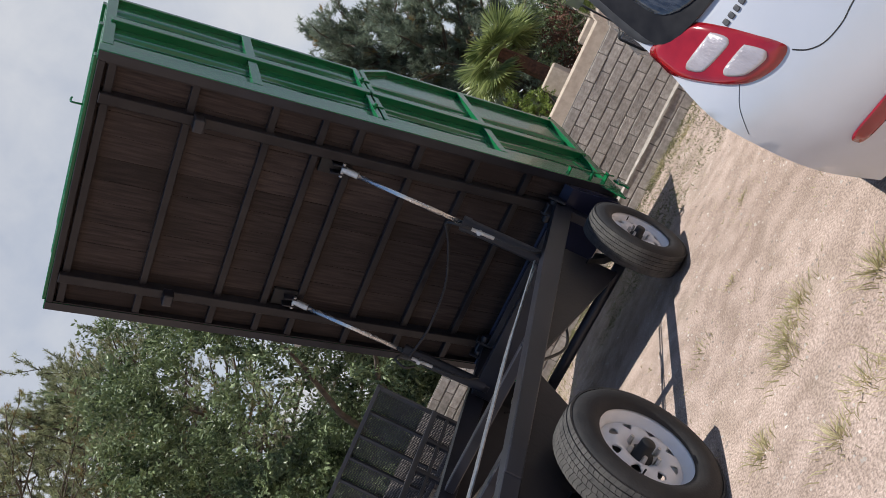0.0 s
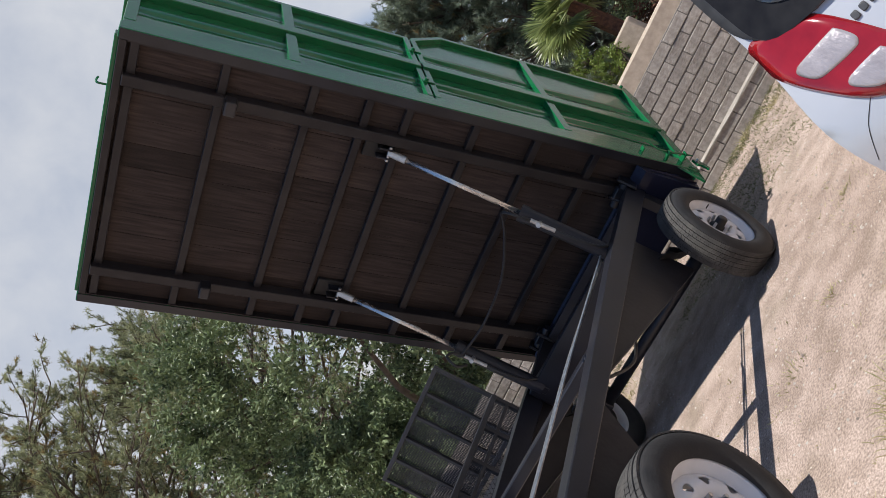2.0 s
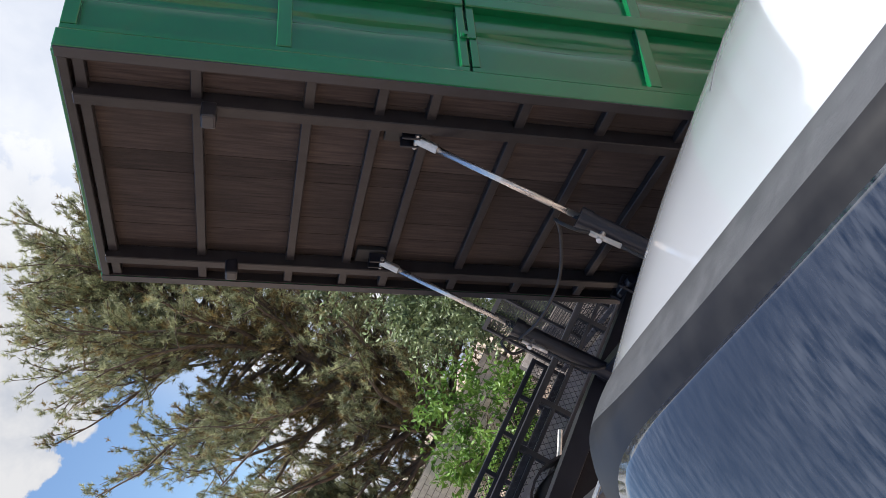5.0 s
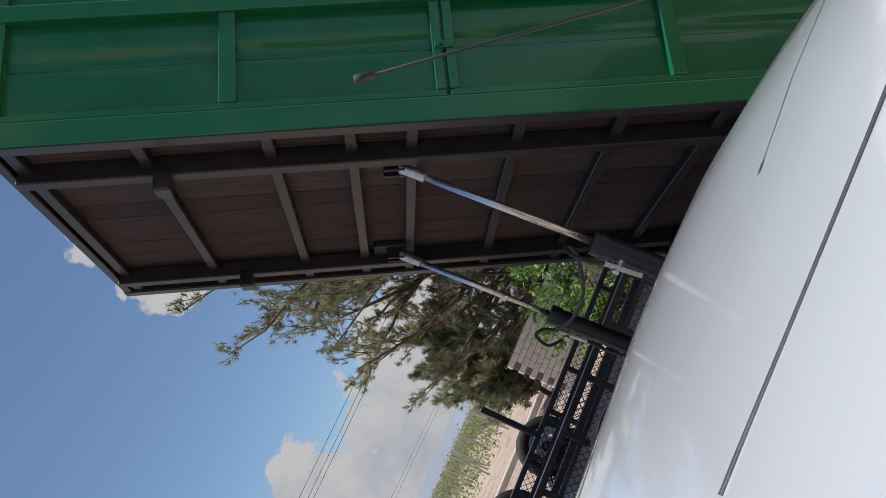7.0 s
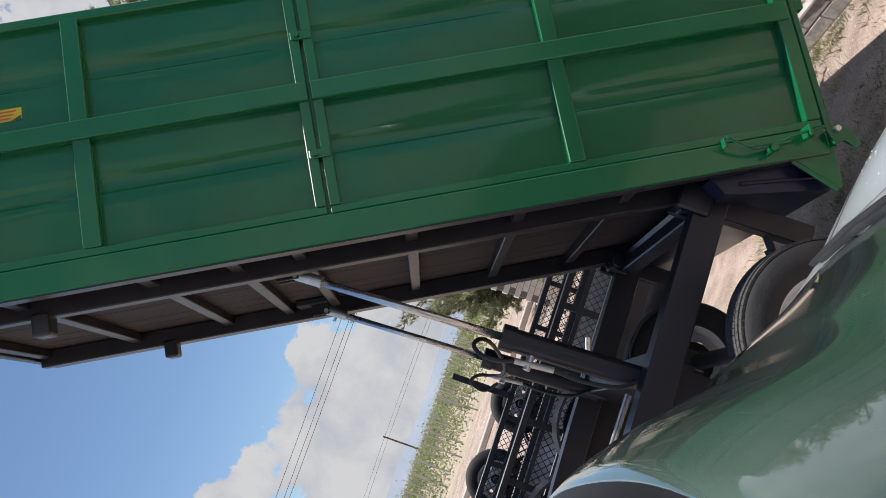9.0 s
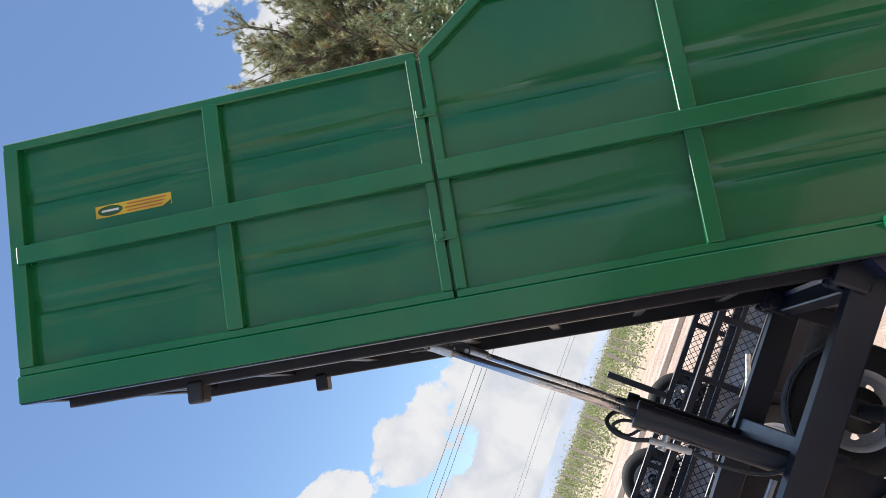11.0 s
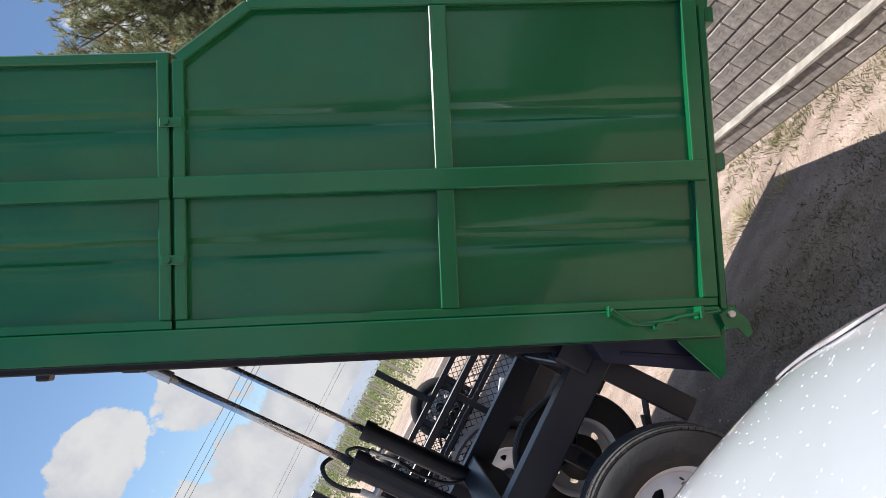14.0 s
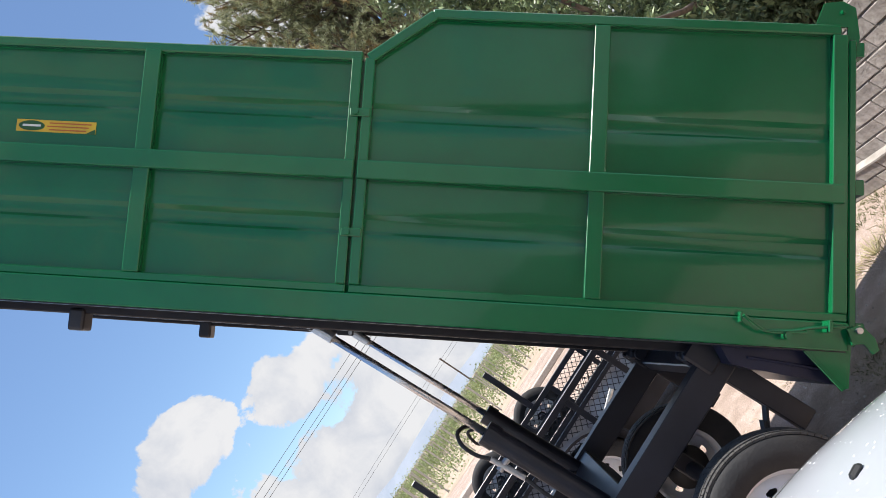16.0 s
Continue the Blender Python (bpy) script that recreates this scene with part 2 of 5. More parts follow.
PINE = leaf_material("pine_needles", (0.066, 0.085, 0.045), (0.48, 0.50, 0.28), trans=0.38)
BLUE_PINE = leaf_material("blue_green_needles", (0.075, 0.10, 0.07), (0.30, 0.36, 0.26), trans=0.35)
PINE_DRY = leaf_material("dry_pine_needles", (0.085, 0.062, 0.026), (0.36, 0.27, 0.11), trans=0.3)
LEAF = leaf_material("broad_leaves", (0.026, 0.046, 0.016), (0.27, 0.34, 0.16), 0.42, 0.18)
BRIGHT = leaf_material("bright_leaves", (0.06, 0.14, 0.02), (0.20, 0.34, 0.07), 0.45, 0.35)
HEDGE = leaf_material("yellow_green_leaves", (0.08, 0.13, 0.02), (0.24, 0.30, 0.06), 0.5, 0.3)
PALM = leaf_material("palm_fronds", (0.08, 0.115, 0.032), (0.35, 0.40, 0.15), 0.42, 0.35)
# lightened and greyed, so the haze over the field sits in the leaf colour
VINE = leaf_material("vine_leaves", (0.14, 0.18, 0.07), (0.32, 0.37, 0.17), 0.7, 0.3)
WEED = leaf_material("low_weeds", (0.055, 0.065, 0.025), (0.26, 0.26, 0.12), 0.6, 0.3)
GRASS = leaf_material("dry_grass", (0.26, 0.25, 0.11), (0.60, 0.53, 0.31), 0.6, 0.4)


def ground_material():
    m = bpy.data.materials.new("sandy_ground")
    m.use_nodes = True
    n, l = links_of(m)
    b = n["Principled BSDF"]
    tc = n.new("ShaderNodeTexCoord")

    def noise_at(scale, detail=6.0):
        x = n.new("ShaderNodeTexNoise")
        x.inputs["Scale"].default_value, x.inputs["Detail"].default_value = scale, detail
        l.new(tc.outputs["Object"], x.inputs["Vector"])
        return x.outputs["Fac"]

    def ramp_of(fac, p0, c0, p1, c1):
        r = n.new("ShaderNodeValToRGB")
        r.color_ramp.elements[0].position, r.color_ramp.elements[0].color = p0, (*c0, 1)
        r.color_ramp.elements[1].position, r.color_ramp.elements[1].color = p1, (*c1, 1)
        l.new(fac, r.inputs[0])
        return r.outputs[0]

    def mix(fac, a, c, mode="MIX"):
        x = n.new("ShaderNodeMix")
        x.data_type, x.blend_type = "RGBA", mode
        for sock, v in ((x.inputs[0], fac), (x.inputs[6], a), (x.inputs[7], c)):
            if isinstance(v, (tuple, float)):
                sock.default_value = (*v, 1) if isinstance(v, tuple) else v
            else:
                l.new(v, sock)
        return x.outputs[2]

    big = ramp_of(noise_at(0.8), 0.35, (0.345, 0.277, 0.243), 0.65, (0.465, 0.385, 0.345))
    fine = ramp_of(noise_at(85, 6.0), 0.36, (0.62, 0.60, 0.58), 0.62, (1.18, 1.16, 1.14))
    grain = ramp_of(noise_at(260, 3.0), 0.36, (0.76, 0.74, 0.72), 0.62, (1.18, 1.17, 1.16))
    blotch = ramp_of(noise_at(5.5, 5.0), 0.38, (0.80, 0.78, 0.75), 0.60, (1.08, 1.07, 1.06))
    col = mix(1.0, mix(1.0, mix(1.0, big, fine, "MULTIPLY"), grain, "MULTIPLY"), blotch, "MULTIPLY")
    vo = n.new("ShaderNodeTexVoronoi")
    vo.inputs["Scale"].default_value = 85
    l.new(tc.outputs["Object"], vo.inputs["Vector"])
    spots = ramp_of(vo.outputs["Distance"], 0.05, (1, 1, 1), 0.16, (0, 0, 0))
    pick = ramp_of(vo.outputs["Color"], 0.55, (0, 0, 0), 0.6, (0.8, 0.8, 0.8))
    col = mix(mix(1.0, spots, pick, "MULTIPLY"), col, (0.46, 0.41, 0.37))
    patch = ramp_of(noise_at(1.7, 4.0), 0.56, (0, 0, 0), 0.72, (0.55, 0.55, 0.55))
    col = mix(patch, col, (0.19, 0.155, 0.11))
    l.new(col, b.inputs["Base Color"])
    b.inputs["Roughness"].default_value = 0.92
    b.inputs["Specular IOR Level"].default_value = 0.2
    bp = n.new("ShaderNodeBump")
    bp.inputs["Strength"].default_value, bp.inputs["Distance"].default_value = 0.55, 0.007
    ad = n.new("ShaderNodeMath")
    ad.operation = "ADD"
    l.new(noise_at(150, 6.0), ad.inputs[0])
    sw = n.new("ShaderNodeMath")
    sw.operation = "MULTIPLY"
    sw.inputs[1].default_value = 0.12
    l.new(noise_at(9, 4.0), sw.inputs[0])
    l.new(sw.outputs[0], ad.inputs[1])
    l.new(ad.outputs[0], bp.inputs["Height"])
    l.new(bp.outputs[0], b.inputs["Normal"])
    return m


GROUND = ground_material()
FIELD = surface("ploughed_field", (0.30, 0.235, 0.17), (0.42, 0.34, 0.26), 0.6, (0.9, 1.0), bump=0.3, bump_scale=4)
# the blue haze of distance is mixed into the hill colour
RIDGE = surface("hazy_hill", (0.21, 0.25, 0.30), (0.27, 0.30, 0.35), 0.02, (0.9, 1.0))


# ---- mesh helpers ----
def part(name, bm, material, parent=None, label="", m=None, smooth=False, kind="", category="", group=""):
    """Links a bmesh, or (vertices, faces), as one mesh object; under parent it keeps its world place."""
    me = bpy.data.meshes.new(name)
    if isinstance(bm, tuple):
        me.from_pydata(bm[0], [], bm[1])
    else:
        bmesh.ops.recalc_face_normals(bm, faces=bm.faces)
        bm.to_mesh(me)
        bm.free()
    me.materials.append(material)
    if smooth:
        me.polygons.foreach_set("use_smooth", [True] * len(me.polygons))
    return place(name, me, parent, label, m, kind, category, group)


def place(name, me, parent=None, label="", m=None, kind="", category="", group=""):
    ob = new(name, me)
    if parent is not None:
        ob.parent = parent
        root = parent
        w = Matrix.Identity(4)
        while root is not None:
            w = root.matrix_parent_inverse @ root.matrix_basis @ w if root.parent else root.matrix_basis @ w
            root = root.parent
        ob.matrix_parent_inverse = w.inverted()
    if m is not None:
        ob.matrix_basis = m
    return tagged(ob, label, category, group, kind)


def thing(name, at, label, category, group="", kind=""):
    e = new(name)
    e.empty_display_size = 0.1
    e.matrix_basis = Matrix.Translation(at)
    return tagged(e, label, category, group, kind)


def box(bm, x0, x1, y0, y1, z0, z1, bevel=0.0, seg=1):
    c = bmesh.ops.create_cube(bm, size=1)["verts"]
    bmesh.ops.scale(bm, vec=(x1 - x0, y1 - y0, z1 - z0), verts=c)
    bmesh.ops.translate(bm, vec=((x0 + x1) / 2, (y0 + y1) / 2, (z0 + z1) / 2), verts=c)
    if bevel:
        edges = list({e for v in c for e in v.link_edges})
        bmesh.ops.bevel(bm, geom=edges, offset=bevel, segments=seg, affect="EDGES", profile=0.5)


def boxed(*a, bevel=0.0, seg=1):
    bm = bmesh.new()
    box(bm, *a, bevel=bevel, seg=seg)
    return bm


def rod(bm, a, b, r, seg=14, r2=None):
    a, b = Vector(a), Vector(b)
    m = Matrix.Translation((a + b) / 2) @ (b - a).to_track_quat("Z", "Y").to_matrix().to_4x4()
    bmesh.ops.create_cone(bm, cap_ends=True, segments=seg, radius1=r, radius2=r if r2 is None else r2, depth=(b - a).length, matrix=m)


def rodded(a, b, r, seg=14, r2=None):
    bm = bmesh.new()
    rod(bm, a, b, r, seg, r2)
    return bm


def beamed(a, b, w, h, bevel=0.004, up=(0, 0, 1)):
    """A box section from a to b as its own bmesh; h along up as far as it can be."""
    a, b = Vector(a), Vector(b)
    z = (b - a).normalized()
    x = Vector(up).cross(z).normalized()
    y = z.cross(x)
    bm = bmesh.new()
    box(bm, -w / 2, w / 2, -h / 2, h / 2, 0, (b - a).length, bevel=bevel)
    m = Matrix((x, y, z)).transposed().to_4x4()
    bm.transform(Matrix.Translation(a) @ m)
    return bm


def tube(points, r, seg=8, steps=6):
    """A round hose through points (Catmull-Rom)."""
    p = [Vector(q) for q in points]
    p = [2 * p[0] - p[1]] + p + [2 * p[-1] - p[-2]]
    path = []
    for i in range(1, len(p) - 2):
        for k in range(steps):
            t = k / steps
            path.append(0.5 * (2 * p[i] + (p[i + 1] - p[i - 1]) * t + (2 * p[i - 1] - 5 * p[i] + 4 * p[i + 1] - p[i + 2]) * t * t + (3 * p[i] - p[i - 1] - 3 * p[i + 1] + p[i + 2]) * t ** 3))
    path.append(p[-2])
    v, f = [], []
    for i, q in enumerate(path):
        d = (path[min(i + 1, len(path) - 1)] - path[max(i - 1, 0)]).normalized()
        x = d.orthogonal().normalized()
        if i:
            x = (last - d * last.dot(d)).normalized()
        last = x
        y = d.cross(x)
        for k in range(seg):
            a = 2 * math.pi * k / seg
            v.append(q + (x * math.cos(a) + y * math.sin(a)) * r)
    for i in range(len(path) - 1):
        for k in range(seg):
            f.append((i * seg + k, i * seg + (k + 1) % seg, (i + 1) * seg + (k + 1) % seg, (i + 1) * seg + k))
    f.append(tuple(range(seg))[::-1])
    f.append(tuple(range((len(path) - 1) * seg, len(path) * seg)))
    return [tuple(q) for q in v], f


def lathe(profile, seg=48, closed=False):
    """Turns (r, y) pairs round the y axis."""
    v, f = [], []
    n = len(profile)
    for k in range(seg):
        a = 2 * math.pi * k / seg
        for r, y in profile:
            v.append((r * math.cos(a), y, r * math.sin(a)))
    for k in range(seg):
        k2 = (k + 1) % seg
        for i in range(n if closed else n - 1):
            j = (i + 1) % n
            f.append((k * n + i, k * n + j, k2 * n + j, k2 * n + i))
    return v, f


def ngon_plate(outline, y0, y1):
    """A plate in x-z from an outline, between y0 and y1."""
    n = len(outline)
    v = [(x, y0, z) for x, z in outline] + [(x, y1, z) for x, z in outline]
    f = [tuple(range(n)), tuple(range(2 * n - 1, n - 1, -1))]
    f += [(i, n + i, n + (i + 1) % n, (i + 1) % n) for i in range(n)]
    return v, f


# ---- dump trailer ----
# bed frame: x along the bed to its rear, y across, z out of its floor; raised 60.2 degrees on the rear hinge
TILT = radians(60.2)
BED = Matrix(((math.cos(TILT), 0, math.sin(TILT), 0), (0, 1, 0, 0), (-math.sin(TILT), 0, math.cos(TILT), 1.672), (0, 0, 0, 1)))
WIDE = 1.855
trailer = thing("dump_trailer", (-2.0, 0.94, 0.0), "green dump trailer, black frame, bed raised by two rams", "trailer")


def on_bed(name, bm, material=GREEN, parent=trailer, label="", smooth=False):
    return part(name, bm, material, parent, label, BED, smooth)


def pressed_sheet(x0, x1, z0, z1, ribs, y=0.040, deep=0.019, cut=None):
    """A thin steel sheet with grooves pressed along x, a little buckled; cut(x) lowers its top edge."""
    zs = []
    rows = [z0] + [e for a, b in ribs for e in (a, b)] + [z1]
    for a, b in zip(rows[0::2], rows[1::2]):
        n = max(3, int((b - a) / 0.05))
        zs += [(a + (b - a) * k / n, 0.0) for k in range(n + 1)]
        groove = [r for r in ribs if abs(r[0] - b) < 1e-6]
        if groove:
            c, d = groove[0]
            zs += [(c + 0.002, 0.06), (c + 0.013, 0.94), (c + 0.016, 1.0), (d - 0.022, 1.0), (d - 0.019, 0.94), (d - 0.002, 0.06)]
    xs = [x0 + (x1 - x0) * i / 22 for i in range(23)]
    seed = x0 * 3.1 + z0 * 7.7
    v, f = [], []
    for x in xs:
        u = (x - x0) / (x1 - x0)
        edge = min(1.0, u * 8, (1 - u) * 8)
        for z, g in zs:
            top = min(z, cut(x)) if cut else z
            rim = min(1.0, max(0.0, (z - z0) * 12), max(0.0, (z1 - z) * 12))
            wave = noise.noise((x * 2.4 + seed, z * 3.6, seed)) * 0.0050 + noise.noise((x * 6.0, z * 7.0, seed + 5)) * 0.0010
            v.append((x, y + deep * g * (0.55 + 0.45 * math.sin(math.pi * min(1, u * 1.1))) + wave * edge * rim, top))
    n = len(zs)
    for i in range(len(xs) - 1):
        for k in range(n - 1):
            f.append((i * n + k, (i + 1) * n + k, (i + 1) * n + k + 1, i * n + k + 1))
    m = len(v)
    v += [(a, b + 0.003, c) for a, b, c in v]
    f += [tuple(q + m for q in reversed(face)) for face in f]
    return v, f


def bed_side(y_of, label):
    """One side of the bed; y_of maps depth from the outer face to y."""
    def flip(bm):
        bmesh.ops.transform(bm, matrix=Matrix(((1, 0, 0, 0), (0, y_of(1) - y_of(0), 0, y_of(0)), (0, 0, 1, 0), (0, 0, 0, 1))), verts=bm.verts)
        return bm

    def flat(vf):
        return [(x, y_of(y), z) for x, y, z in vf[0]], vf[1]

    side = on_bed("side_rail", flip(boxed(-2.752, 0.952, 0.0, 0.06, -0.63, -0.522, bevel=0.006, seg=2)), label=label)
    on_bed("rail_underside", flip(boxed(-2.745, 0.945, 0.004, 0.061, -0.6345, -0.6302)), BLACK, side)
    for name, a, b in (("front_side_frame", -2.742, -0.953), ("rear_side_frame", -0.941, 0.95)):
        low = on_bed(name, flip(boxed(a, b, 0.004, 0.05, -0.5215, -0.489, bevel=0.004)))
        rear = a > -2
        if rear:
            on_bed("top_rail", flip(boxed(-0.68, 0.926, 0.004, 0.05, 0.602, 0.642, bevel=0.005)), parent=low)
            bm = beamed((-0.925, 0.027, 0.425), (-0.672, 0.027, 0.618), 0.042, 0.046, up=(0, 1, 0))
            on_bed("corner_brace", flip(bm), parent=low)
        else:
            on_bed("top_rail", flip(boxed(-2.742, -0.953, 0.004, 0.05, 0.415, 0.452, bevel=0.005)), parent=low)
        posts = ((-0.941, -0.900), (-0.032, 0.031), (0.893, 0.95)) if rear else ((-2.742, -2.676), (-1.845, -1.778), (-0.994, -0.953))
        for i, (p, q) in enumerate(posts):
            top = 0.602 if rear and i else 0.425
            on_bed("post", flip(boxed(p, q, 0.002, 0.05, -0.489, top, bevel=0.0048, seg=3)), parent=low)
        on_bed("middle_rail", flip(boxed(a + (0.035 if not rear else 0.0), b - (0.0 if not rear else 0.012), -0.010, 0.045, -0.073, 0.004, bevel=0.006, seg=2)), parent=low)
        for (p, q) in zip(posts[:-1], posts[1:]):
            on_bed("lower_sheet", flat(pressed_sheet(p[1] - 0.003, q[0] + 0.003, -0.492, -0.070, [(-0.287, -0.205)])), parent=low, smooth=True)
            if rear:
                def cut(x):
                    return min(0.605, 0.43 + (x + 0.93) * 0.763) if x < -0.6 else 0.605
                on_bed("upper_sheet", flat(pressed_sheet(p[1] - 0.003, q[0] + 0.003, 0.0, 0.605, [(0.172, 0.250)], cut=cut if p[0] < -0.5 else None)), parent=low, smooth=True)
            else:
                on_bed("upper_sheet", flat(pressed_sheet(p[1] - 0.003, q[0] + 0.003, 0.0, 0.418, [(0.172, 0.250)])), parent=low, smooth=True)
    # added strip behind the frame gap, only to stop sunlight speckling through
    on_bed("gap_backing", flip(boxed(-0.958, -0.936, 0.034, 0.046, -0.489, 0.42)), parent=side)
    for z in (0.197, -0.285):
        clasp = on_bed("clasp", flip(boxed(-0.985, -0.905, -0.006, 0.004, z - 0.017, z + 0.017, bevel=0.003)))
        bm = bmesh.new()
        rod(bm, (-0.962, -0.022, z), (-0.962, 0.0, z), 0.013, 12)
        on_bed("clasp_bolt", flip(bm), parent=clasp)
    return side


bed_side(lambda y: y, "long green channel under the pressed steel side")
bed_side(lambda y: WIDE - y, "")

# front wall and its edge
front = on_bed("front_wall", boxed(-2.748, -2.715, 0.06, WIDE - 0.06, -0.60, 0.445, bevel=0.004))
for z in (-0.57, 0.0, 0.42):
    on_bed("front_rib", boxed(-2.768, -2.744, 0.055, WIDE - 0.055, z - 0.03, z + 0.03, bevel=0.004), parent=front)
on_bed("tarp_hook", tube([(-2.76, 0.50, -0.30), (-2.83, 0.50, -0.30), (-2.84, 0.50, -0.26), (-2.835, 0.50, -0.23)], 0.007), GREEN, front)

# tailgate at the rear
gate = on_bed("tailgate", boxed(0.956, 0.985, 0.01, WIDE - 0.01, -0.61, 0.585, bevel=0.005))
for z in (-0.55, 0.0, 0.55):
    on_bed("gate_rib", boxed(0.983, 1.02, 0.02, WIDE - 0.02, z - 0.03, z + 0.03, bevel=0.004), parent=gate)
for y in (0.02, WIDE - 0.02):
    s = 1 if y < 1 else -1
    on_bed("hinge_ear", ngon_plate([(0.83, 0.64), (0.865, 0.735), (0.935, 0.745), (0.985, 0.72), (1.0, 0.60), (0.985, 0.50), (0.955, 0.47), (0.955, 0.64)], y, y + 0.012 * s), parent=gate)
    on_bed("ear_pin", rodded((0.935, y - 0.02 * s, 0.70), (0.935, y + 0.03 * s, 0.70), 0.011, 10), parent=gate)
    on_bed("rear_gusset", ngon_plate([(0.805, -0.628), (0.947, -0.768), (0.957, -0.765), (0.968, -0.55), (0.95, -0.53), (0.952, -0.628)], y - 0.016 * s, y - 0.004 * s))
on_bed("gusset_lip", beamed((0.80, 0.01, -0.628), (0.945, 0.01, -0.770), 0.03, 0.006, up=(0, 1, 0)))

# tailgate latch on the near side
latch = on_bed("gate_latch", tube([(0.64, -0.055, -0.572), (0.74, -0.055, -0.566), (0.80, -0.055, -0.552), (0.93, -0.055, -0.538)], 0.006))
on_bed("latch_lever", tube([(0.545, -0.075, -0.520), (0.60, -0.062, -0.556), (0.65, -0.055, -0.575), (0.78, -0.055, -0.570)], 0.0065), parent=latch)
on_bed("latch_guide", boxed(0.855, 0.870, -0.07, 0.0, -0.565, -0.520, bevel=0.003), parent=latch)
on_bed("latch_stop", boxed(0.545, 0.556, -0.03, 0.0, -0.545, -0.505, bevel=0.002), parent=latch)
on_bed("latch_pivot", rodded((0.712, -0.07, -0.585), (0.712, 0.0, -0.585), 0.014, 12), parent=latch)
on_bed("latch_hook", ngon_plate([(0.935, -0.550), (0.985, -0.530), (1.035, -0.575), (1.05, -0.62), (1.03, -0.635), (0.995, -0.60), (0.955, -0.605)], -0.035, -0.02), parent=latch)
on_bed("hook_bolt", rodded((0.975, -0.05, -0.552), (0.975, -0.01, -0.552), 0.012, 10), ZINC, latch)

# floor planks and the steel below them
for i in range(11):
    w = (WIDE - 0.13) / 11
    y = 0.065 + i * w
    on_bed("plank", boxed(-2.71, 0.94, y + 0.0006, y + w - 0.0008, -0.574 - 0.001 * (i % 3), -0.545, bevel=0.001), PLANK)
for x in (-2.66, -2.18, -1.68, -1.35, -1.10, -0.66, -0.235, 0.20):
    on_bed("cross_member", boxed(x - 0.025, x + 0.025, 0.056, WIDE - 0.056, -0.622, -0.576, bevel=0.004), STEEL)
on_bed("front_cross_member", boxed(-2.743, -2.70, 0.062, WIDE - 0.062, -0.632, -0.575, bevel=0.004), STEEL)
on_bed("rear_apron", ngon_plate([(0.50, -0.632), (0.54, -0.700), (0.60, -0.712), (0.945, -0.757), (0.950, -0.632)], 0.066, WIDE - 0.066), NAVY, label="glossy blue-black steel apron")
on_bed("apron_fold", beamed((0.60, 0.060, -0.672), (0.945, 0.060, -0.705), 0.012, 0.012, up=(0, 1, 0)), NAVY)
for y in (0.28, WIDE - 0.28):
    rail = on_bed("bed_rail", boxed(-2.70, 0.62, y - 0.033, y + 0.033, -0.664, -0.575, bevel=0.005), STEEL)
    on_bed("side_skirt", boxed(-2.74, 0.94, 0.062 if y < 1 else WIDE - 0.072, 0.072 if y < 1 else WIDE - 0.062, -0.628, -0.53), STEEL, rail)
    lug = -2.123 if y < 1 else -2.01
    on_bed("stop_lug", boxed(lug - 0.035, lug + 0.035, y - 0.045, y + 0.045, -0.735, -0.64, bevel=0.012, seg=2), BLACK, rail)
    inner = 0.37 if y < 1 else 1.47
    on_bed("mount_plate", boxed(-1.30, -1.08, inner - 0.065, inner + 0.065, -0.612, -0.580, bevel=0.004), DARK, rail)
    for s in (-1, 1):
        on_bed("clevis_tab", boxed(-1.225, -1.135, inner + s * 0.030 - 0.006, inner + s * 0.030 + 0.006, -0.672, -0.60, bevel=0.003), BLACK, rail)
    on_bed("clevis_pin", rodded((-1.15, inner - 0.05, -0.655), (-1.15, inner + 0.05, -0.655), 0.012, 12), ZINC, rail)
    on_bed("hinge_lug", boxed(0.41, 0.51, y - 0.05, y + 0.05, -0.70, -0.655, bevel=0.006), BLACK, rail)
    px, pz = 0.46, -0.69
    on_bed("hinge_tube", rodded((px, y - 0.10, pz + 0.02), (px, y + 0.10, pz + 0.02), 0.032, 18), BLACK, rail)
on_bed("side_bracket", boxed(-1.02, -0.96, WIDE, WIDE + 0.03, -0.62, -0.57, bevel=0.006), ZINC)

# frame rails, tongue, cross members
def tapered_rail(y):
    """A box rail whose top falls towards the tongue, with eased edges."""
    bm = bmesh.new()
    v, f = ngon_plate([(-0.285, 0.795), (-0.285, 0.925), (-1.30, 0.920), (-3.56, 0.866), (-3.56, 0.790)], y - 0.05, y + 0.05)
    vs = [bm.verts.new(p) for p in v]
    for q in f:
        bm.faces.new([vs[i] for i in q])
    bmesh.ops.bevel(bm, geom=list(bm.edges), offset=0.006, segments=2, affect="EDGES", profile=0.5)
    return bm


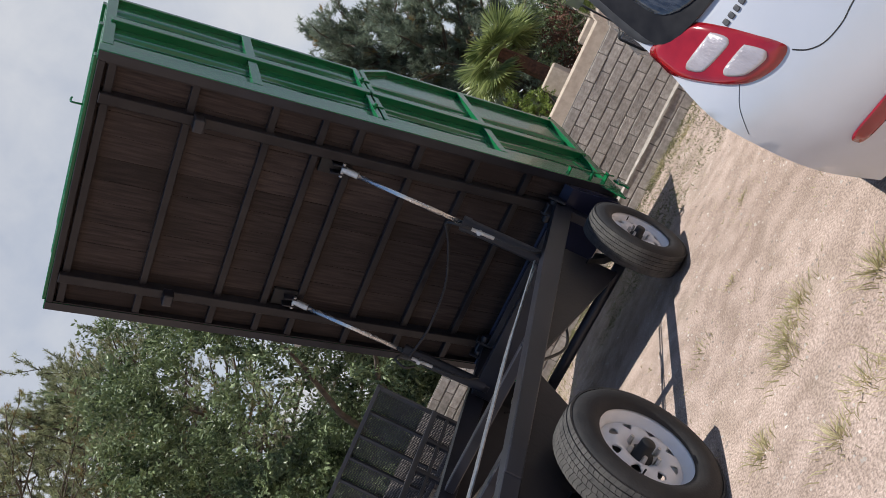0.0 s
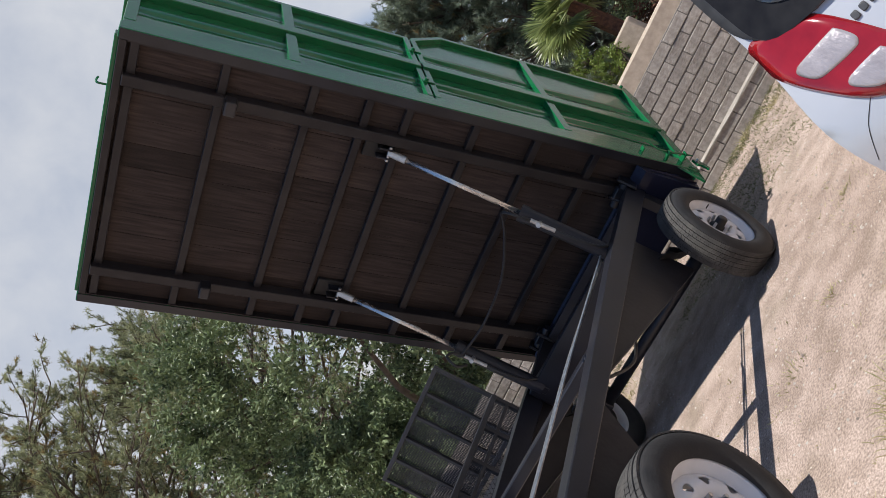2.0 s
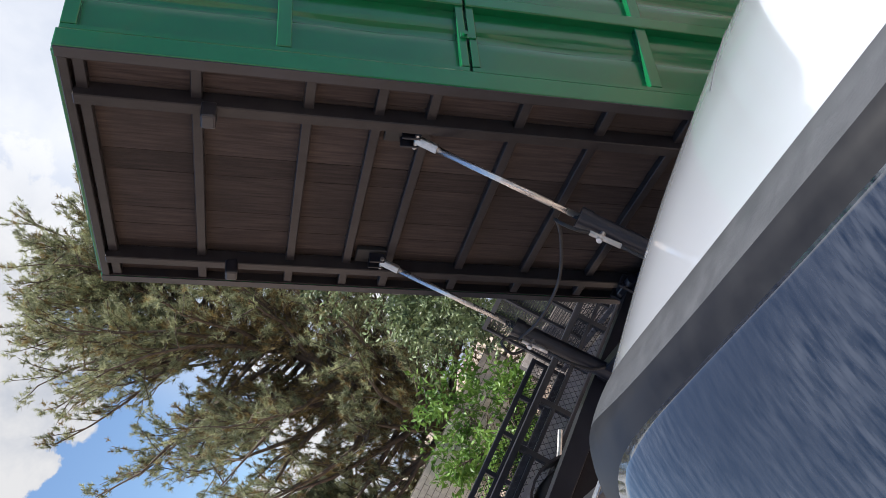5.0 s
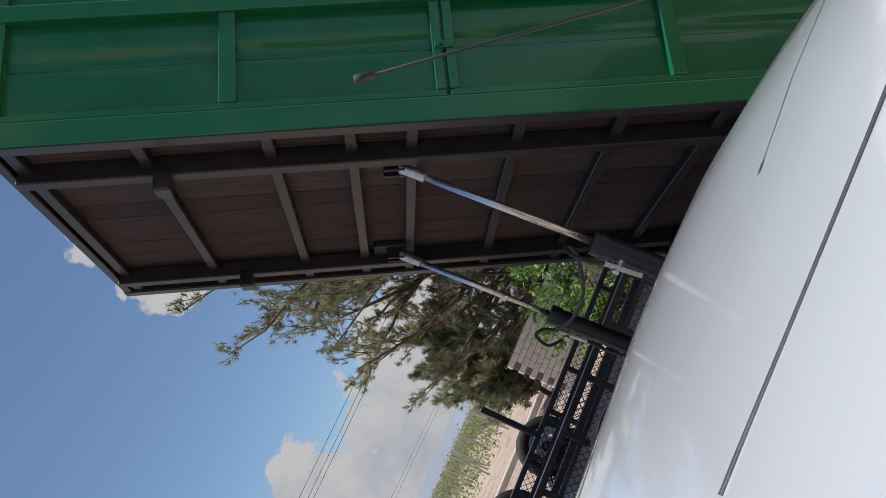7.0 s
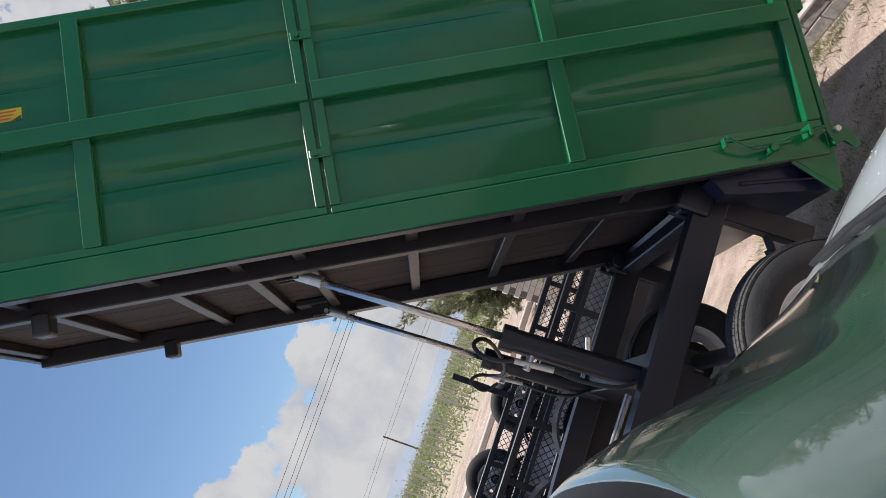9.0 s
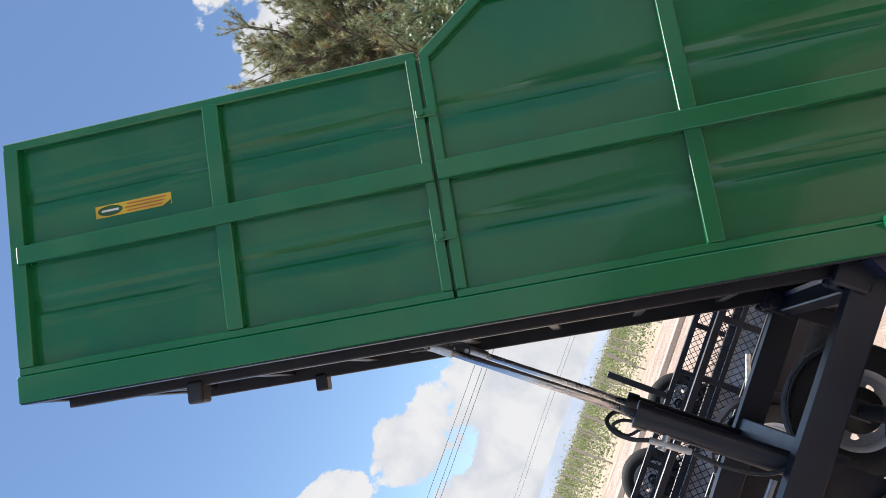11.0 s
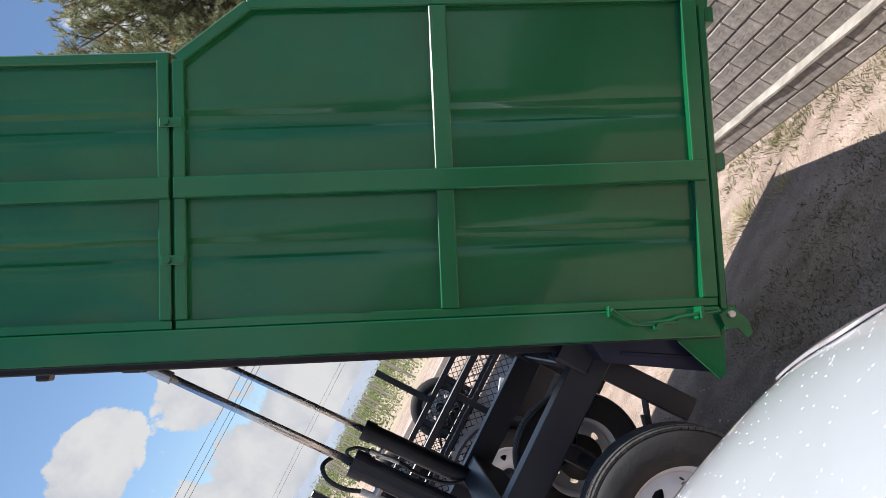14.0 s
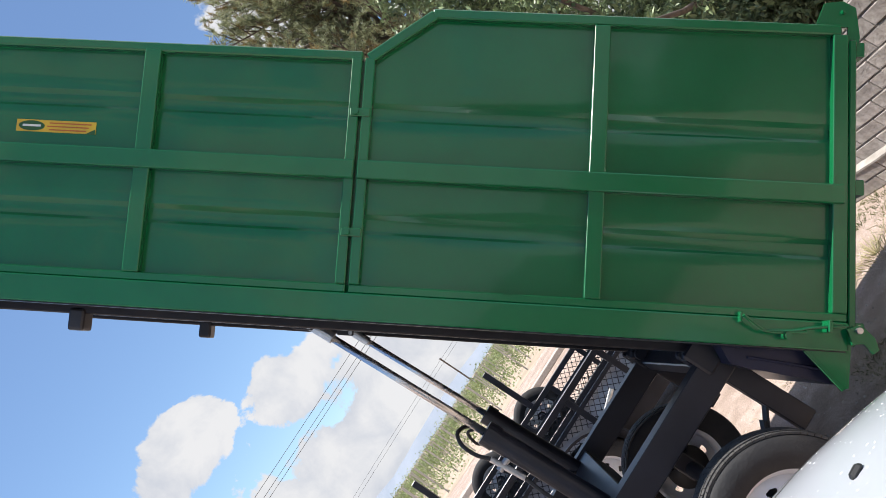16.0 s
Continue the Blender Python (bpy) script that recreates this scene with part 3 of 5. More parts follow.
for y in (0.25, WIDE - 0.25):
    rail = part("frame_rail", tapered_rail(y), BLACK, trailer)
    part("tongue_beam", beamed((-3.54, y, 0.828), (-5.05, WIDE / 2 + (0.06 if y > 1 else -0.06), 0.65), 0.09, 0.078), BLACK, rail)
    part("rear_leg", beamed((-0.34, y, 0.81), (-0.335, y, 0.44), 0.07, 0.09, up=(1, 0, 0)), BLACK, rail)
    g = y + (0.012 if y < 1 else -0.012)
    part("rail_gusset", ngon_plate([(-1.0, 0.798), (-2.50, 0.798), (-1.06, 0.405), (-1.0, 0.395)], g - 0.004, g + 0.004), STEEL, rail)
    # edges of a plate are known; its spread is guessed, to darken the ground behind
    part("hanger_plate", ngon_plate([(-2.66, 0.788), (-3.90, 0.788), (-3.72, 0.60), (-3.56, 0.50), (-2.98, 0.50), (-2.84, 0.60)], g - 0.004, g + 0.004), STEEL, rail)
    part("gusset_edge", beamed((-2.48, g, 0.800), (-1.05, g, 0.405), 0.022, 0.008, 0.002), STEEL, rail)
    part("hinge_bracket", boxed(-0.405, -0.29, y - 0.075, y - 0.055, 0.86, 1.0, bevel=0.01), BLACK, rail)
    part("hinge_bracket", boxed(-0.405, -0.29, y + 0.055, y + 0.075, 0.86, 1.0, bevel=0.01), BLACK, rail)
    for x in (-0.725, -3.262):
        for k, (half, z) in enumerate(((0.36, 0.60), (0.29, 0.586), (0.21, 0.572))):
            pts = [(x + half * t, y, z - 0.16 * (1 - t * t) + (0.0 if k else 0.02) + k * 0.002) for t in (-1, -0.6, -0.2, 0.2, 0.6, 1)]
            bm = bmesh.new()
            for p, q in zip(pts[:-1], pts[1:]):
                b2 = beamed(p, q, 0.055, 0.010, 0.0)
                me = bpy.data.meshes.new("leaf")
                b2.to_mesh(me)
                b2.free()
                bm.from_mesh(me)
                bpy.data.meshes.remove(me)
            part("leaf_spring", bm, DARK, rail)
        for s in (-1, 1):
            part("spring_hanger", beamed((x + s * 0.36, y, 0.81), (x + s * 0.36, y, 0.585), 0.06, 0.05), BLACK, rail)
        part("spring_clip", boxed(x - 0.05, x + 0.05, y - 0.04, y + 0.04, 0.31, 0.48, bevel=0.008), BLACK, rail)
for x, z0, z1, w in ((-0.34, 0.83, 0.905, 0.10), (-1.03, 0.72, 0.905, 0.13), (-2.15, 0.812, 0.875, 0.08), (-3.28, 0.812, 0.86, 0.09)):
    part("frame_cross_member", boxed(x - w / 2, x + w / 2, 0.302, WIDE - 0.302, z0, z1, bevel=0.006), BLACK, trailer)
for x in (-0.725, -3.262):
    part("axle", rodded((x, 0.14, 0.355), (x, WIDE - 0.14, 0.355), 0.042, 18), BLACK, trailer, smooth=True)
coupler = part("coupler", boxed(-5.22, -4.98, WIDE / 2 - 0.05, WIDE / 2 + 0.05, 0.60, 0.70, bevel=0.02, seg=2), BLACK, trailer)
jack = part("tongue_jack", rodded((-4.75, WIDE / 2, 0.0), (-4.75, WIDE / 2, 0.98), 0.03, 16), BLACK, trailer)
part("jack_foot", boxed(-4.85, -4.65, WIDE / 2 - 0.1, WIDE / 2 + 0.1, 0.0, 0.012), BLACK, jack)
box_tank = part("pump_box", boxed(-4.35, -3.9, WIDE / 2 - 0.22, WIDE / 2 + 0.22, 0.78, 1.10, bevel=0.015, seg=2), BLACK, trailer)
for k, y in enumerate((0.37, 0.395)):
    part("brake_line", tube([(-1.15, y, 0.935 - 0.02 * k), (-2.2, y + 0.02, 0.945), (-3.0, y + 0.05, 0.935), (-3.6, y + 0.12, 0.92), (-4.2, y + 0.38, 0.90)], 0.007), ZINC, trailer)

# hydraulic rams
for y in (0.365, 1.465):
    low, mid, top = Vector((-1.072, y, 0.84)), Vector((-1.098, y, 1.467)), Vector((-1.133, y, 2.335))
    ram = part("hydraulic_ram", rodded(low, mid, 0.048, 24), BLACK, trailer, smooth=False)
    d = (top - mid).normalized()
    part("gland", rodded(mid - d * 0.045, mid + d * 0.012, 0.055, 24), BLACK, ram)
    part("piston_rod", rodded(mid, top - d * 0.03, 0.0165, 20), CHROME, ram, smooth=True)
    part("rod_eye", rodded(top - d * 0.10, top + d * 0.012, 0.024, 14), ZINC, ram)
    part("ram_foot", boxed(-1.10, -1.045, y - 0.03, y + 0.03, 0.80, 0.86, bevel=0.006), BLACK, ram)
    fx = -1.175
    part("port_block", rodded((-1.12, y - 0.01, 1.34), (fx - 0.02, y - 0.02, 1.345), 0.015, 10), ZINC, ram)
    part("hose_fitting", rodded((fx, y - 0.02, 1.40), (fx + 0.015, y - 0.02, 1.24), 0.013, 10), ZINC, ram)
    part("pressure_hose", tube([(fx + 0.015, y - 0.02, 1.25), (-1.165, y - 0.03, 1.12), (-1.14, y - 0.04, 0.98), (-1.08, y - 0.05, 0.90), (-1.02, y + 0.02, 0.86)], 0.009), HOSE, ram)
    if y < 1:
        part("return_hose", tube([(fx, y - 0.02, 1.40), (-1.195, y - 0.02, 1.46), (-1.195, y - 0.01, 1.53), (-1.165, y + 0.02, 1.572), (-1.125, y + 0.08, 1.55), (-1.12, y + 0.20, 1.49), (-1.16, y + 0.45, 1.40), (-1.18, y + 0.80, 1.38), (-1.18, y + 1.08, 1.42)], 0.009), HOSE, ram)
    else:
        part("return_hose", tube([(fx, y - 0.02, 1.40), (-1.195, y - 0.02, 1.47), (-1.24, y + 0.0, 1.50), (-1.26, y + 0.02, 1.42), (-1.20, y + 0.02, 1.36)], 0.009), HOSE, ram)
part("drop_hose", tube([(-1.62, 0.42, 0.80), (-1.75, 0.40, 0.66), (-1.98, 0.42, 0.62), (-2.2, 0.42, 0.72), (-2.3, 0.42, 0.80)], 0.009), HOSE, trailer)

# ---- trailer wheels ----
TYRE_R, TYRE_W = 0.355, 0.20


def tread_mesh(radius, width, count, rows, depth=0.009):
    """Raised tread blocks round a tyre, staggered from row to row."""
    v, f = [], []
    pitch = 2 * math.pi / count
    rw = width / rows
    for r in range(rows):
        y0, y1 = -width / 2 + r * rw + rw * 0.05, -width / 2 + (r + 1) * rw - rw * 0.05
        edge = abs((y0 + y1) / 2) / (width / 2)
        rad = radius - 0.010 * edge ** 3
        for k in range(count):
            a0 = (k + 0.5 * (r % 2)) * pitch
            a1 = a0 + pitch * 0.91
            skew = 0.22 * pitch * (1 if r % 2 else -1)
            base = len(v)
            for rr in (rad - depth, rad):
                for y, sk in ((y0, 0), (y1, skew)):
                    for a in (a0 + sk, a1 + sk):
                        v.append((rr * math.cos(a), y, rr * math.sin(a)))
            for q in ((4, 5, 7, 6), (0, 1, 5, 4), (2, 6, 7, 3), (0, 4, 6, 2), (1, 3, 7, 5)):
                f.append(tuple(base + i for i in q))
    return v, f


def spoke_disc(r0, r1, y_of, holes, h0, h1, half, per=24, rings=6):
    """A pressed wheel disc with rounded triangular windows cut through it; half is a window's widest half-angle."""
    v, f = [], []
    seg = holes * per
    levels = [r0 + (h0 - r0) * i / rings for i in range(rings)] + [h0 + (h1 - h0) * i / 10 for i in range(11)] + [h1 + (r1 - h1) * i / rings for i in range(1, rings + 1)]
    pitch = 2 * math.pi / holes

    def width(r):
        t = (r - h0) / (h1 - h0)
        return half * math.sqrt(max(0.0, min(1.0, t * 1.25) * (1 - max(0.0, t - 0.72) / 0.28) ** 0.5)) if 0 < t < 1 else 0.0
    for r in levels:
        w = max(width(r), half * 0.04)
        for k in range(seg):
            j, q = divmod(k, per)
            # a third of the columns span the window, the rest the spoke
            a = -w + 2 * w * q / 8 if q <= 8 else w + (pitch - 2 * w) * (q - 8) / (per - 8)
            a += j * pitch
            v.append((r * math.cos(a), y_of(r), r * math.sin(a)))
    for i in range(len(levels) - 1):
        mid = (levels[i] + levels[i + 1]) / 2
        for k in range(seg):
            if k % per < 8 and h0 < mid < h1:
                continue
            k2 = (k + 1) % seg
            f.append((i * seg + k, i * seg + k2, (i + 1) * seg + k2, (i + 1) * seg + k))
    m = len(v)
    v += [(x, y + 0.006, z) for x, y, z in v]
    f += [tuple(q + m for q in reversed(face)) for face in f]
    return v, f


W = TYRE_W / 2
carcass = lathe([(0.215, -W * 0.80), (0.232, -W * 0.93), (0.256, -W * 1.03), (0.285, -W * 1.04), (0.315, -W * 0.97), (0.334, -W * 0.86), (0.3445, -W * 0.70), (0.346, 0),
                 (0.3445, W * 0.70), (0.334, W * 0.86), (0.315, W * 0.97), (0.285, W * 1.04), (0.256, W * 1.03), (0.232, W * 0.93), (0.215, W * 0.80)], 72)
rim_ring = lathe([(0.229, -W * 0.86), (0.233, -W * 0.80), (0.229, -W * 0.75), (0.221, -W * 0.74), (0.213, -W * 0.70), (0.206, -W * 0.45), (0.190, -W * 0.28), (0.188, W * 0.6), (0.215, W * 0.8), (0.229, W * 0.85)], 72)
disc = spoke_disc(0.055, 0.194, lambda r: -W * 0.24 - 0.034 * math.sin(min(1, max(0, (r - 0.055) / 0.139)) * math.pi) ** 0.8 + 0.004, 8, 0.118, 0.160, 0.17)
hub = lathe([(0.0, -W * 0.98), (0.026, -W * 0.98), (0.032, -W * 0.92), (0.034, -W * 0.45), (0.050, -W * 0.36), (0.054, -W * 0.22), (0.054, 0.0)], 28)
drum = lathe([(0.0, -0.012), (0.105, -0.012), (0.116, 0.0), (0.122, 0.082), (0.0, 0.088)], 40)
MESHES = {}


def wheel_meshes():
    for key, vf, mat_ in (("tyre", carcass, RUBBER), ("tread", tread_mesh(TYRE_R, TYRE_W * 0.84, 84, 6), TREAD), ("rim", rim_ring, RIM), ("disc", disc, RIM), ("hub", hub, DARK), ("brake_drum", drum, DARK)):
        me = bpy.data.meshes.new(key)
        me.from_pydata(vf[0], [], vf[1])
        me.materials.append(mat_)
        if key != "tread":
            me.polygons.foreach_set("use_smooth", [True] * len(me.polygons))
        MESHES[key] = me
    bm = bmesh.new()
    rod(bm, (0, -0.028, 0), (0, 0.02, 0), 0.009, 6, 0.012)
    me = bpy.data.meshes.new("lug_nut")
    bm.to_mesh(me)
    bm.free()
    me.materials.append(ZINC)
    MESHES["lug_nut"] = me
    bm = bmesh.new()
    rod(bm, (0, -0.03, 0), (0, 0.0, 0), 0.004, 8)
    me = bpy.data.meshes.new("valve")
    bm.to_mesh(me)
    bm.free()
    me.materials.append(DARK)
    MESHES["valve"] = me


wheel_meshes()
for x in (-0.725, -3.262):
    for y, turn in ((0.085, 0), (WIDE - 0.085, math.pi)):
        m = Matrix.Translation((x, y, 0.355)) @ Matrix.Rotation(turn, 4, "Z") @ Matrix.Rotation(0.35 + x, 4, "Y")
        wheel = place("wheel", MESHES["rim"], trailer, "white spoked steel wheel with a black tyre", m)
        for key in ("tyre", "tread", "disc", "hub", "brake_drum"):
            place(key, MESHES[key], wheel, "", m)
        for k in range(6):
            a = 2 * math.pi * (k + 0.2) / 6
            place("lug_nut", MESHES["lug_nut"], wheel, "", m @ Matrix.Translation((0.070 * math.cos(a), -W * 0.42, 0.070 * math.sin(a))))
        place("valve", MESHES["valve"], wheel, "", m @ Matrix.Translation((0.168, -W * 0.52, 0.03)))

# maker's sticker on the near side
sticker = on_bed("sticker", boxed(-2.365, -2.03, 0.0362, 0.0375, 0.062, 0.112), YELLOW, label="yellow sticker with a green emblem and fine print")
oval = [(-2.30 + 0.055 * math.cos(a), 0.087 + 0.021 * math.sin(a)) for a in [2 * math.pi * k / 28 for k in range(28)]]
on_bed("emblem", ngon_plate(oval, 0.0352, 0.0362), DGREEN, sticker)
on_bed("emblem_bar", boxed(-2.338, -2.262, 0.0346, 0.0352, 0.083, 0.092), WHITE, sticker)
for k, (a, b) in enumerate(((-2.225, -2.05), (-2.235, -2.06), (-2.225, -2.07))):
    on_bed("print_line", boxed(a, b, 0.0352, 0.0362, 0.098 - k * 0.014, 0.103 - k * 0.014), ORANGE, sticker)
on_bed("corner_patch", ngon_plate([(-2.07, 0.062), (-2.032, 0.062), (-2.032, 0.082)], 0.0352, 0.0362), DGREEN, sticker)


# the trailer stands a little askew to the wall
PIVOT = Matrix.Translation((-0.9, 0.0, 0.0))
trailer.matrix_basis = PIVOT @ Matrix.Rotation(math.radians(1.4), 4, "Z") @ PIVOT.inverted() @ trailer.matrix_basis

# ---- parked hatchback ----
# car frame: x forward from the rear bumper, y to its left, z up
CAR = Matrix.Translation((-3.654, -2.170, 0)) @ Matrix.Rotation(radians(8.0), 4, "Z")
car = thing("hatchback_car", CAR.translation, "silver-white hatchback parked on the sandy yard beside the trailer", "car")
# centre line and edge line of the upper skin, from the rear bumper over the roof to the nose
MID = [(0.06, 0.28), (0.00, 0.46), (0.02, 0.62), (0.07, 0.80), (0.14, 0.99), (0.29, 1.19), (0.45, 1.398), (0.60, 1.452), (1.35, 1.480), (2.12, 1.448), (2.48, 1.205), (2.92, 0.955), (3.32, 0.885), (3.66, 0.76), (3.80, 0.55), (3.74, 0.26)]
EDGE = [(0.36, 0.70, 0.25), (0.27, 0.748, 0.46), (0.23, 0.755, 0.66), (0.25, 0.735, 0.85), (0.36, 0.655, 1.05), (0.46, 0.605, 1.22), (0.555, 0.555, 1.392), (0.76, 0.575, 1.418), (1.35, 0.622, 1.425), (2.02, 0.61, 1.384), (2.36, 0.625, 1.165), (2.80, 0.71, 0.940), (3.20, 0.70, 0.845), (3.52, 0.67, 0.73), (3.62, 0.71, 0.55), (3.56, 0.73, 0.26)]


def spline(p, s):
    i = min(max(int(math.floor(s)), 0), len(p) - 2)
    t = s - i
    q = [Vector(p[min(max(k, 0), len(p) - 1)]) for k in (i - 1, i, i + 1, i + 2)]
    return 0.5 * (2 * q[1] + (q[2] - q[0]) * t + (2 * q[0] - 5 * q[1] + 4 * q[2] - q[3]) * t * t + (3 * q[1] - q[0] - 3 * q[2] + q[3]) * t ** 3)


def skin(s, f):
    """A point of the upper skin: s along the car, f from -1 to 1 across it; past 1 it runs on along the flank."""
    c, e = spline(MID, s), spline(EDGE, s)
    a = min(abs(f), 1.0)
    g = 0.35 * a ** 2 + 0.65 * a ** 4
    p = Vector((c.x + (e.x - c.x) * g, e.y * a, c.y + (e.z - c.y) * g))
    if abs(f) > 1:
        k = abs(f) - 1
        p += Vector((k * 1.0, k * 0.10, k * 0.05))
    if f < 0:
        p.y = -p.y
    return p


def skin_at(s, f, off=0.0):
    if not off:
        return skin(s, f)
    h = 0.02
    ds = skin(s + h, f) - skin(s - h, f)
    df = skin(s, f + h) - skin(s, f - h)
    n = df.cross(ds)
    n = n.normalized() if n.length else Vector((0, 0, 1))
    p = skin(s, f)
    if n.dot(p - Vector((1.7, 0, 0.7))) < 0:
        n = -n
    return p + n * off


def flank(j, r, side):
    """Flank below the belt: j 0..1 from rear to front, r 0..4 from sill to belt."""
    i = int(r)
    a, b = Vector(EDGE[0]), Vector(EDGE[0])
    lo, hi = spline(EDGE[:6], r), spline(EDGE[10:][::-1], r)
    p = lo.lerp(hi, j)
    bulge = (0.0, 0.01, -0.01, -0.04, -0.07)
    k = bulge[min(i, 4)] * (1 - (r - i)) + bulge[min(i + 1, 4)] * (r - i)
    p.y += k * (1 - (2 * j - 1) ** 4) - (0.02 if r < 0.5 else 0)
    p.y *= side
    return p


def grid_mesh(rows):
    n = len(rows[0])
    v = [tuple(p) for row in rows for p in row]
    f = [(i * n + k, i * n + k + 1, (i + 1) * n + k + 1, (i + 1) * n + k) for i in range(len(rows) - 1) for k in range(n - 1)]
    return v, f


def car_part(name, vf, material, parent=car, label="", smooth=True):
    return part(name, vf, material, parent, label, CAR, smooth)


def patch(s0, s1, f0, f1, off, power=6.0, rings=10, spokes=72, thick=0.0):
    """A panel on the skin with rounded corners."""
    v, f = [tuple(skin_at((s0 + s1) / 2, (f0 + f1) / 2, off))], []
    for i in range(1, rings + 1):
        for k in range(spokes):
            a = 2 * math.pi * k / spokes
            c, s = math.cos(a), math.sin(a)
            r = (abs(c) ** power + abs(s) ** power) ** (-1 / power) * i / rings
            v.append(tuple(skin_at((s0 + s1) / 2 + (s1 - s0) / 2 * r * c, (f0 + f1) / 2 + (f1 - f0) / 2 * r * s, off)))
    for k in range(spokes):
        f.append((0, 1 + k, 1 + (k + 1) % spokes))
    for i in range(rings - 1):
        for k in range(spokes):
            a, b = 1 + i * spokes, 1 + (i + 1) * spokes
            f.append((a + k, b + k, b + (k + 1) % spokes, a + (k + 1) % spokes))
    if thick:
        base = len(v)
        last = 1 + (rings - 1) * spokes
        for k in range(spokes):
            a = 2 * math.pi * k / spokes
            c, s = math.cos(a), math.sin(a)
            r = (abs(c) ** power + abs(s) ** power) ** (-1 / power) * 1.004
            v.append(tuple(skin_at((s0 + s1) / 2 + (s1 - s0) / 2 * r * c, (f0 + f1) / 2 + (f1 - f0) / 2 * r * s, off - thick)))
        for k in range(spokes):
            f.append((last + k, base + k, base + (k + 1) % spokes, last + (k + 1) % spokes))
    return v, f


def strip(points, width, off, lift=0.0):
    """A narrow band on the skin along (s, f) points."""
    rows = []
    for i, (s, fr) in enumerate(points):
        p = skin_at(s, fr, off)
        a = skin_at(*points[max(i - 1, 0)], off)
        b = skin_at(*points[min(i + 1, len(points) - 1)], off)
        d = (b - a).normalized()
        n = (skin_at(s, fr, off + 0.05) - p).normalized()
        w = d.cross(n) * width / 2
        rows.append([p - w - n * 0.004, p - w + n * lift, p + w + n * lift, p + w - n * 0.004])
    return grid_mesh(rows)


def body_shell():
    ss = [i / 5 for i in range(0, 76)]
    ff = [-1 + 2 * k / 40 for k in range(41)]
    v, f = grid_mesh([[skin(s, q) for q in ff] for s in ss])
    for side in (1, -1):
        base = len(v)
        rows = [[flank(j / 24, r / 3, side) for j in range(25)] for r in range(0, 13)]
        a, b = grid_mesh(rows)
        v += a
        f += [tuple(base + q for q in (face if side > 0 else face[::-1])) for face in b]
        # window band above the belt
        base = len(v)
        rows = []
        for r in range(7):
            t = r / 6
            row = []
            for j in range(25):
                p = flank(j / 24, 4.0, side).lerp(Vector((1, side, 1)) * 0 + Vector((spline(EDGE, 4 + 7 * j / 24).x, side * spline(EDGE, 4 + 7 * j / 24).y, spline(EDGE, 4 + 7 * j / 24).z)), t)
                row.append(p)
            rows.append(row)
        a, b = grid_mesh(rows)
        v += a
        f += [tuple(base + q for q in face) for face in b]
    bm = bmesh.new()
    vs = [bm.verts.new(p) for p in v]
    for q in f:
        try:
            bm.faces.new([vs[i] for i in q])
        except ValueError:
            pass
    bmesh.ops.remove_doubles(bm, verts=bm.verts, dist=0.004)
    return bm


def eased(knots, steps=8):
    """More (s, f) pairs along a smooth line through the knots."""
    out = []
    for i in range(len(knots) - 1):
        p = [knots[max(0, min(len(knots) - 1, i + d))] for d in (-1, 0, 1, 2)]
        for k in range(steps):
            t = k / steps
            out.append(tuple(0.5 * (2 * p[1][c] + (p[2][c] - p[0][c]) * t + (2 * p[0][c] - 5 * p[1][c] + 4 * p[2][c] - p[3][c]) * t * t + (3 * p[1][c] - p[0][c] - 3 * p[2][c] + p[3][c]) * t ** 3) for c in (0, 1)))
    return out + [knots[-1]]


body = car_part("body", body_shell(), PAINT)
car_part("underbody", boxed(0.3, 3.6, -0.66, 0.66, 0.20, 0.32, bevel=0.02), DARK, smooth=False)

# hatch: plastic surround, black border, glass, wiper, plate recess
hatch = car_part("hatch_trim", patch(4.02, 6.95, -0.992, 0.992, 0.010, 7.0, 12, 96, 0.014), TRIM, body, "dark grey plastic surround")
car_part("rear_window_border", patch(4.03, 6.55, -0.950, 0.950, 0.015, 10.0, 12, 128), FRIT, hatch)
rear_glass = car_part("rear_window", patch(4.12, 6.08, -0.83, 0.84, 0.021, 4.5, 14, 96, 0.004), GLASS, hatch, "dusty dark rear window")
car_part("rear_wiper", strip([(4.35, 0.0), (4.6, 0.14), (4.9, 0.30), (5.2, 0.44)], 0.018, 0.03, 0.012), DARK, hatch)
for side in (1, -1):
    car_part("hatch_gap", strip(eased([(2.736, side * 0.626), (2.549, side * 0.600), (2.414, side * 0.551), (2.367, side * 0.468), (2.40, side * 0.387), (2.42, side * 0.2), (2.42, 0.0)]), 0.0042, 0.0006), DARK, body)
car_part("roof_gap", strip([(7.0 - 0.235 * (q / 10) ** 2, 0.97 * q / 10) for q in range(-10, 11)], 0.0022, 0.0008), DARK, body)
car_part("bumper_gap", strip(eased([(3.065, 0.817), (2.94, 0.861), (2.749, 0.912), (2.36, 0.976)]), 0.0015, 0.0006), DARK, body)
# roof ditches
car_part("roof_ditch", strip(eased([(7.9, -0.45), (8.24, -0.589), (8.349, -0.63), (8.465, -0.674), (8.679, -0.783), (8.878, -0.860), (9.0, -0.91)]), 0.006, 0.0004, 0.001), TRIM, body)
car_part("roof_ditch", strip(eased([(7.9, 0.52), (8.24, 0.62), (8.465, 0.70), (8.679, 0.79), (9.0, 0.91)]), 0.0028, 0.0003, 0.0008), TRIM, body)
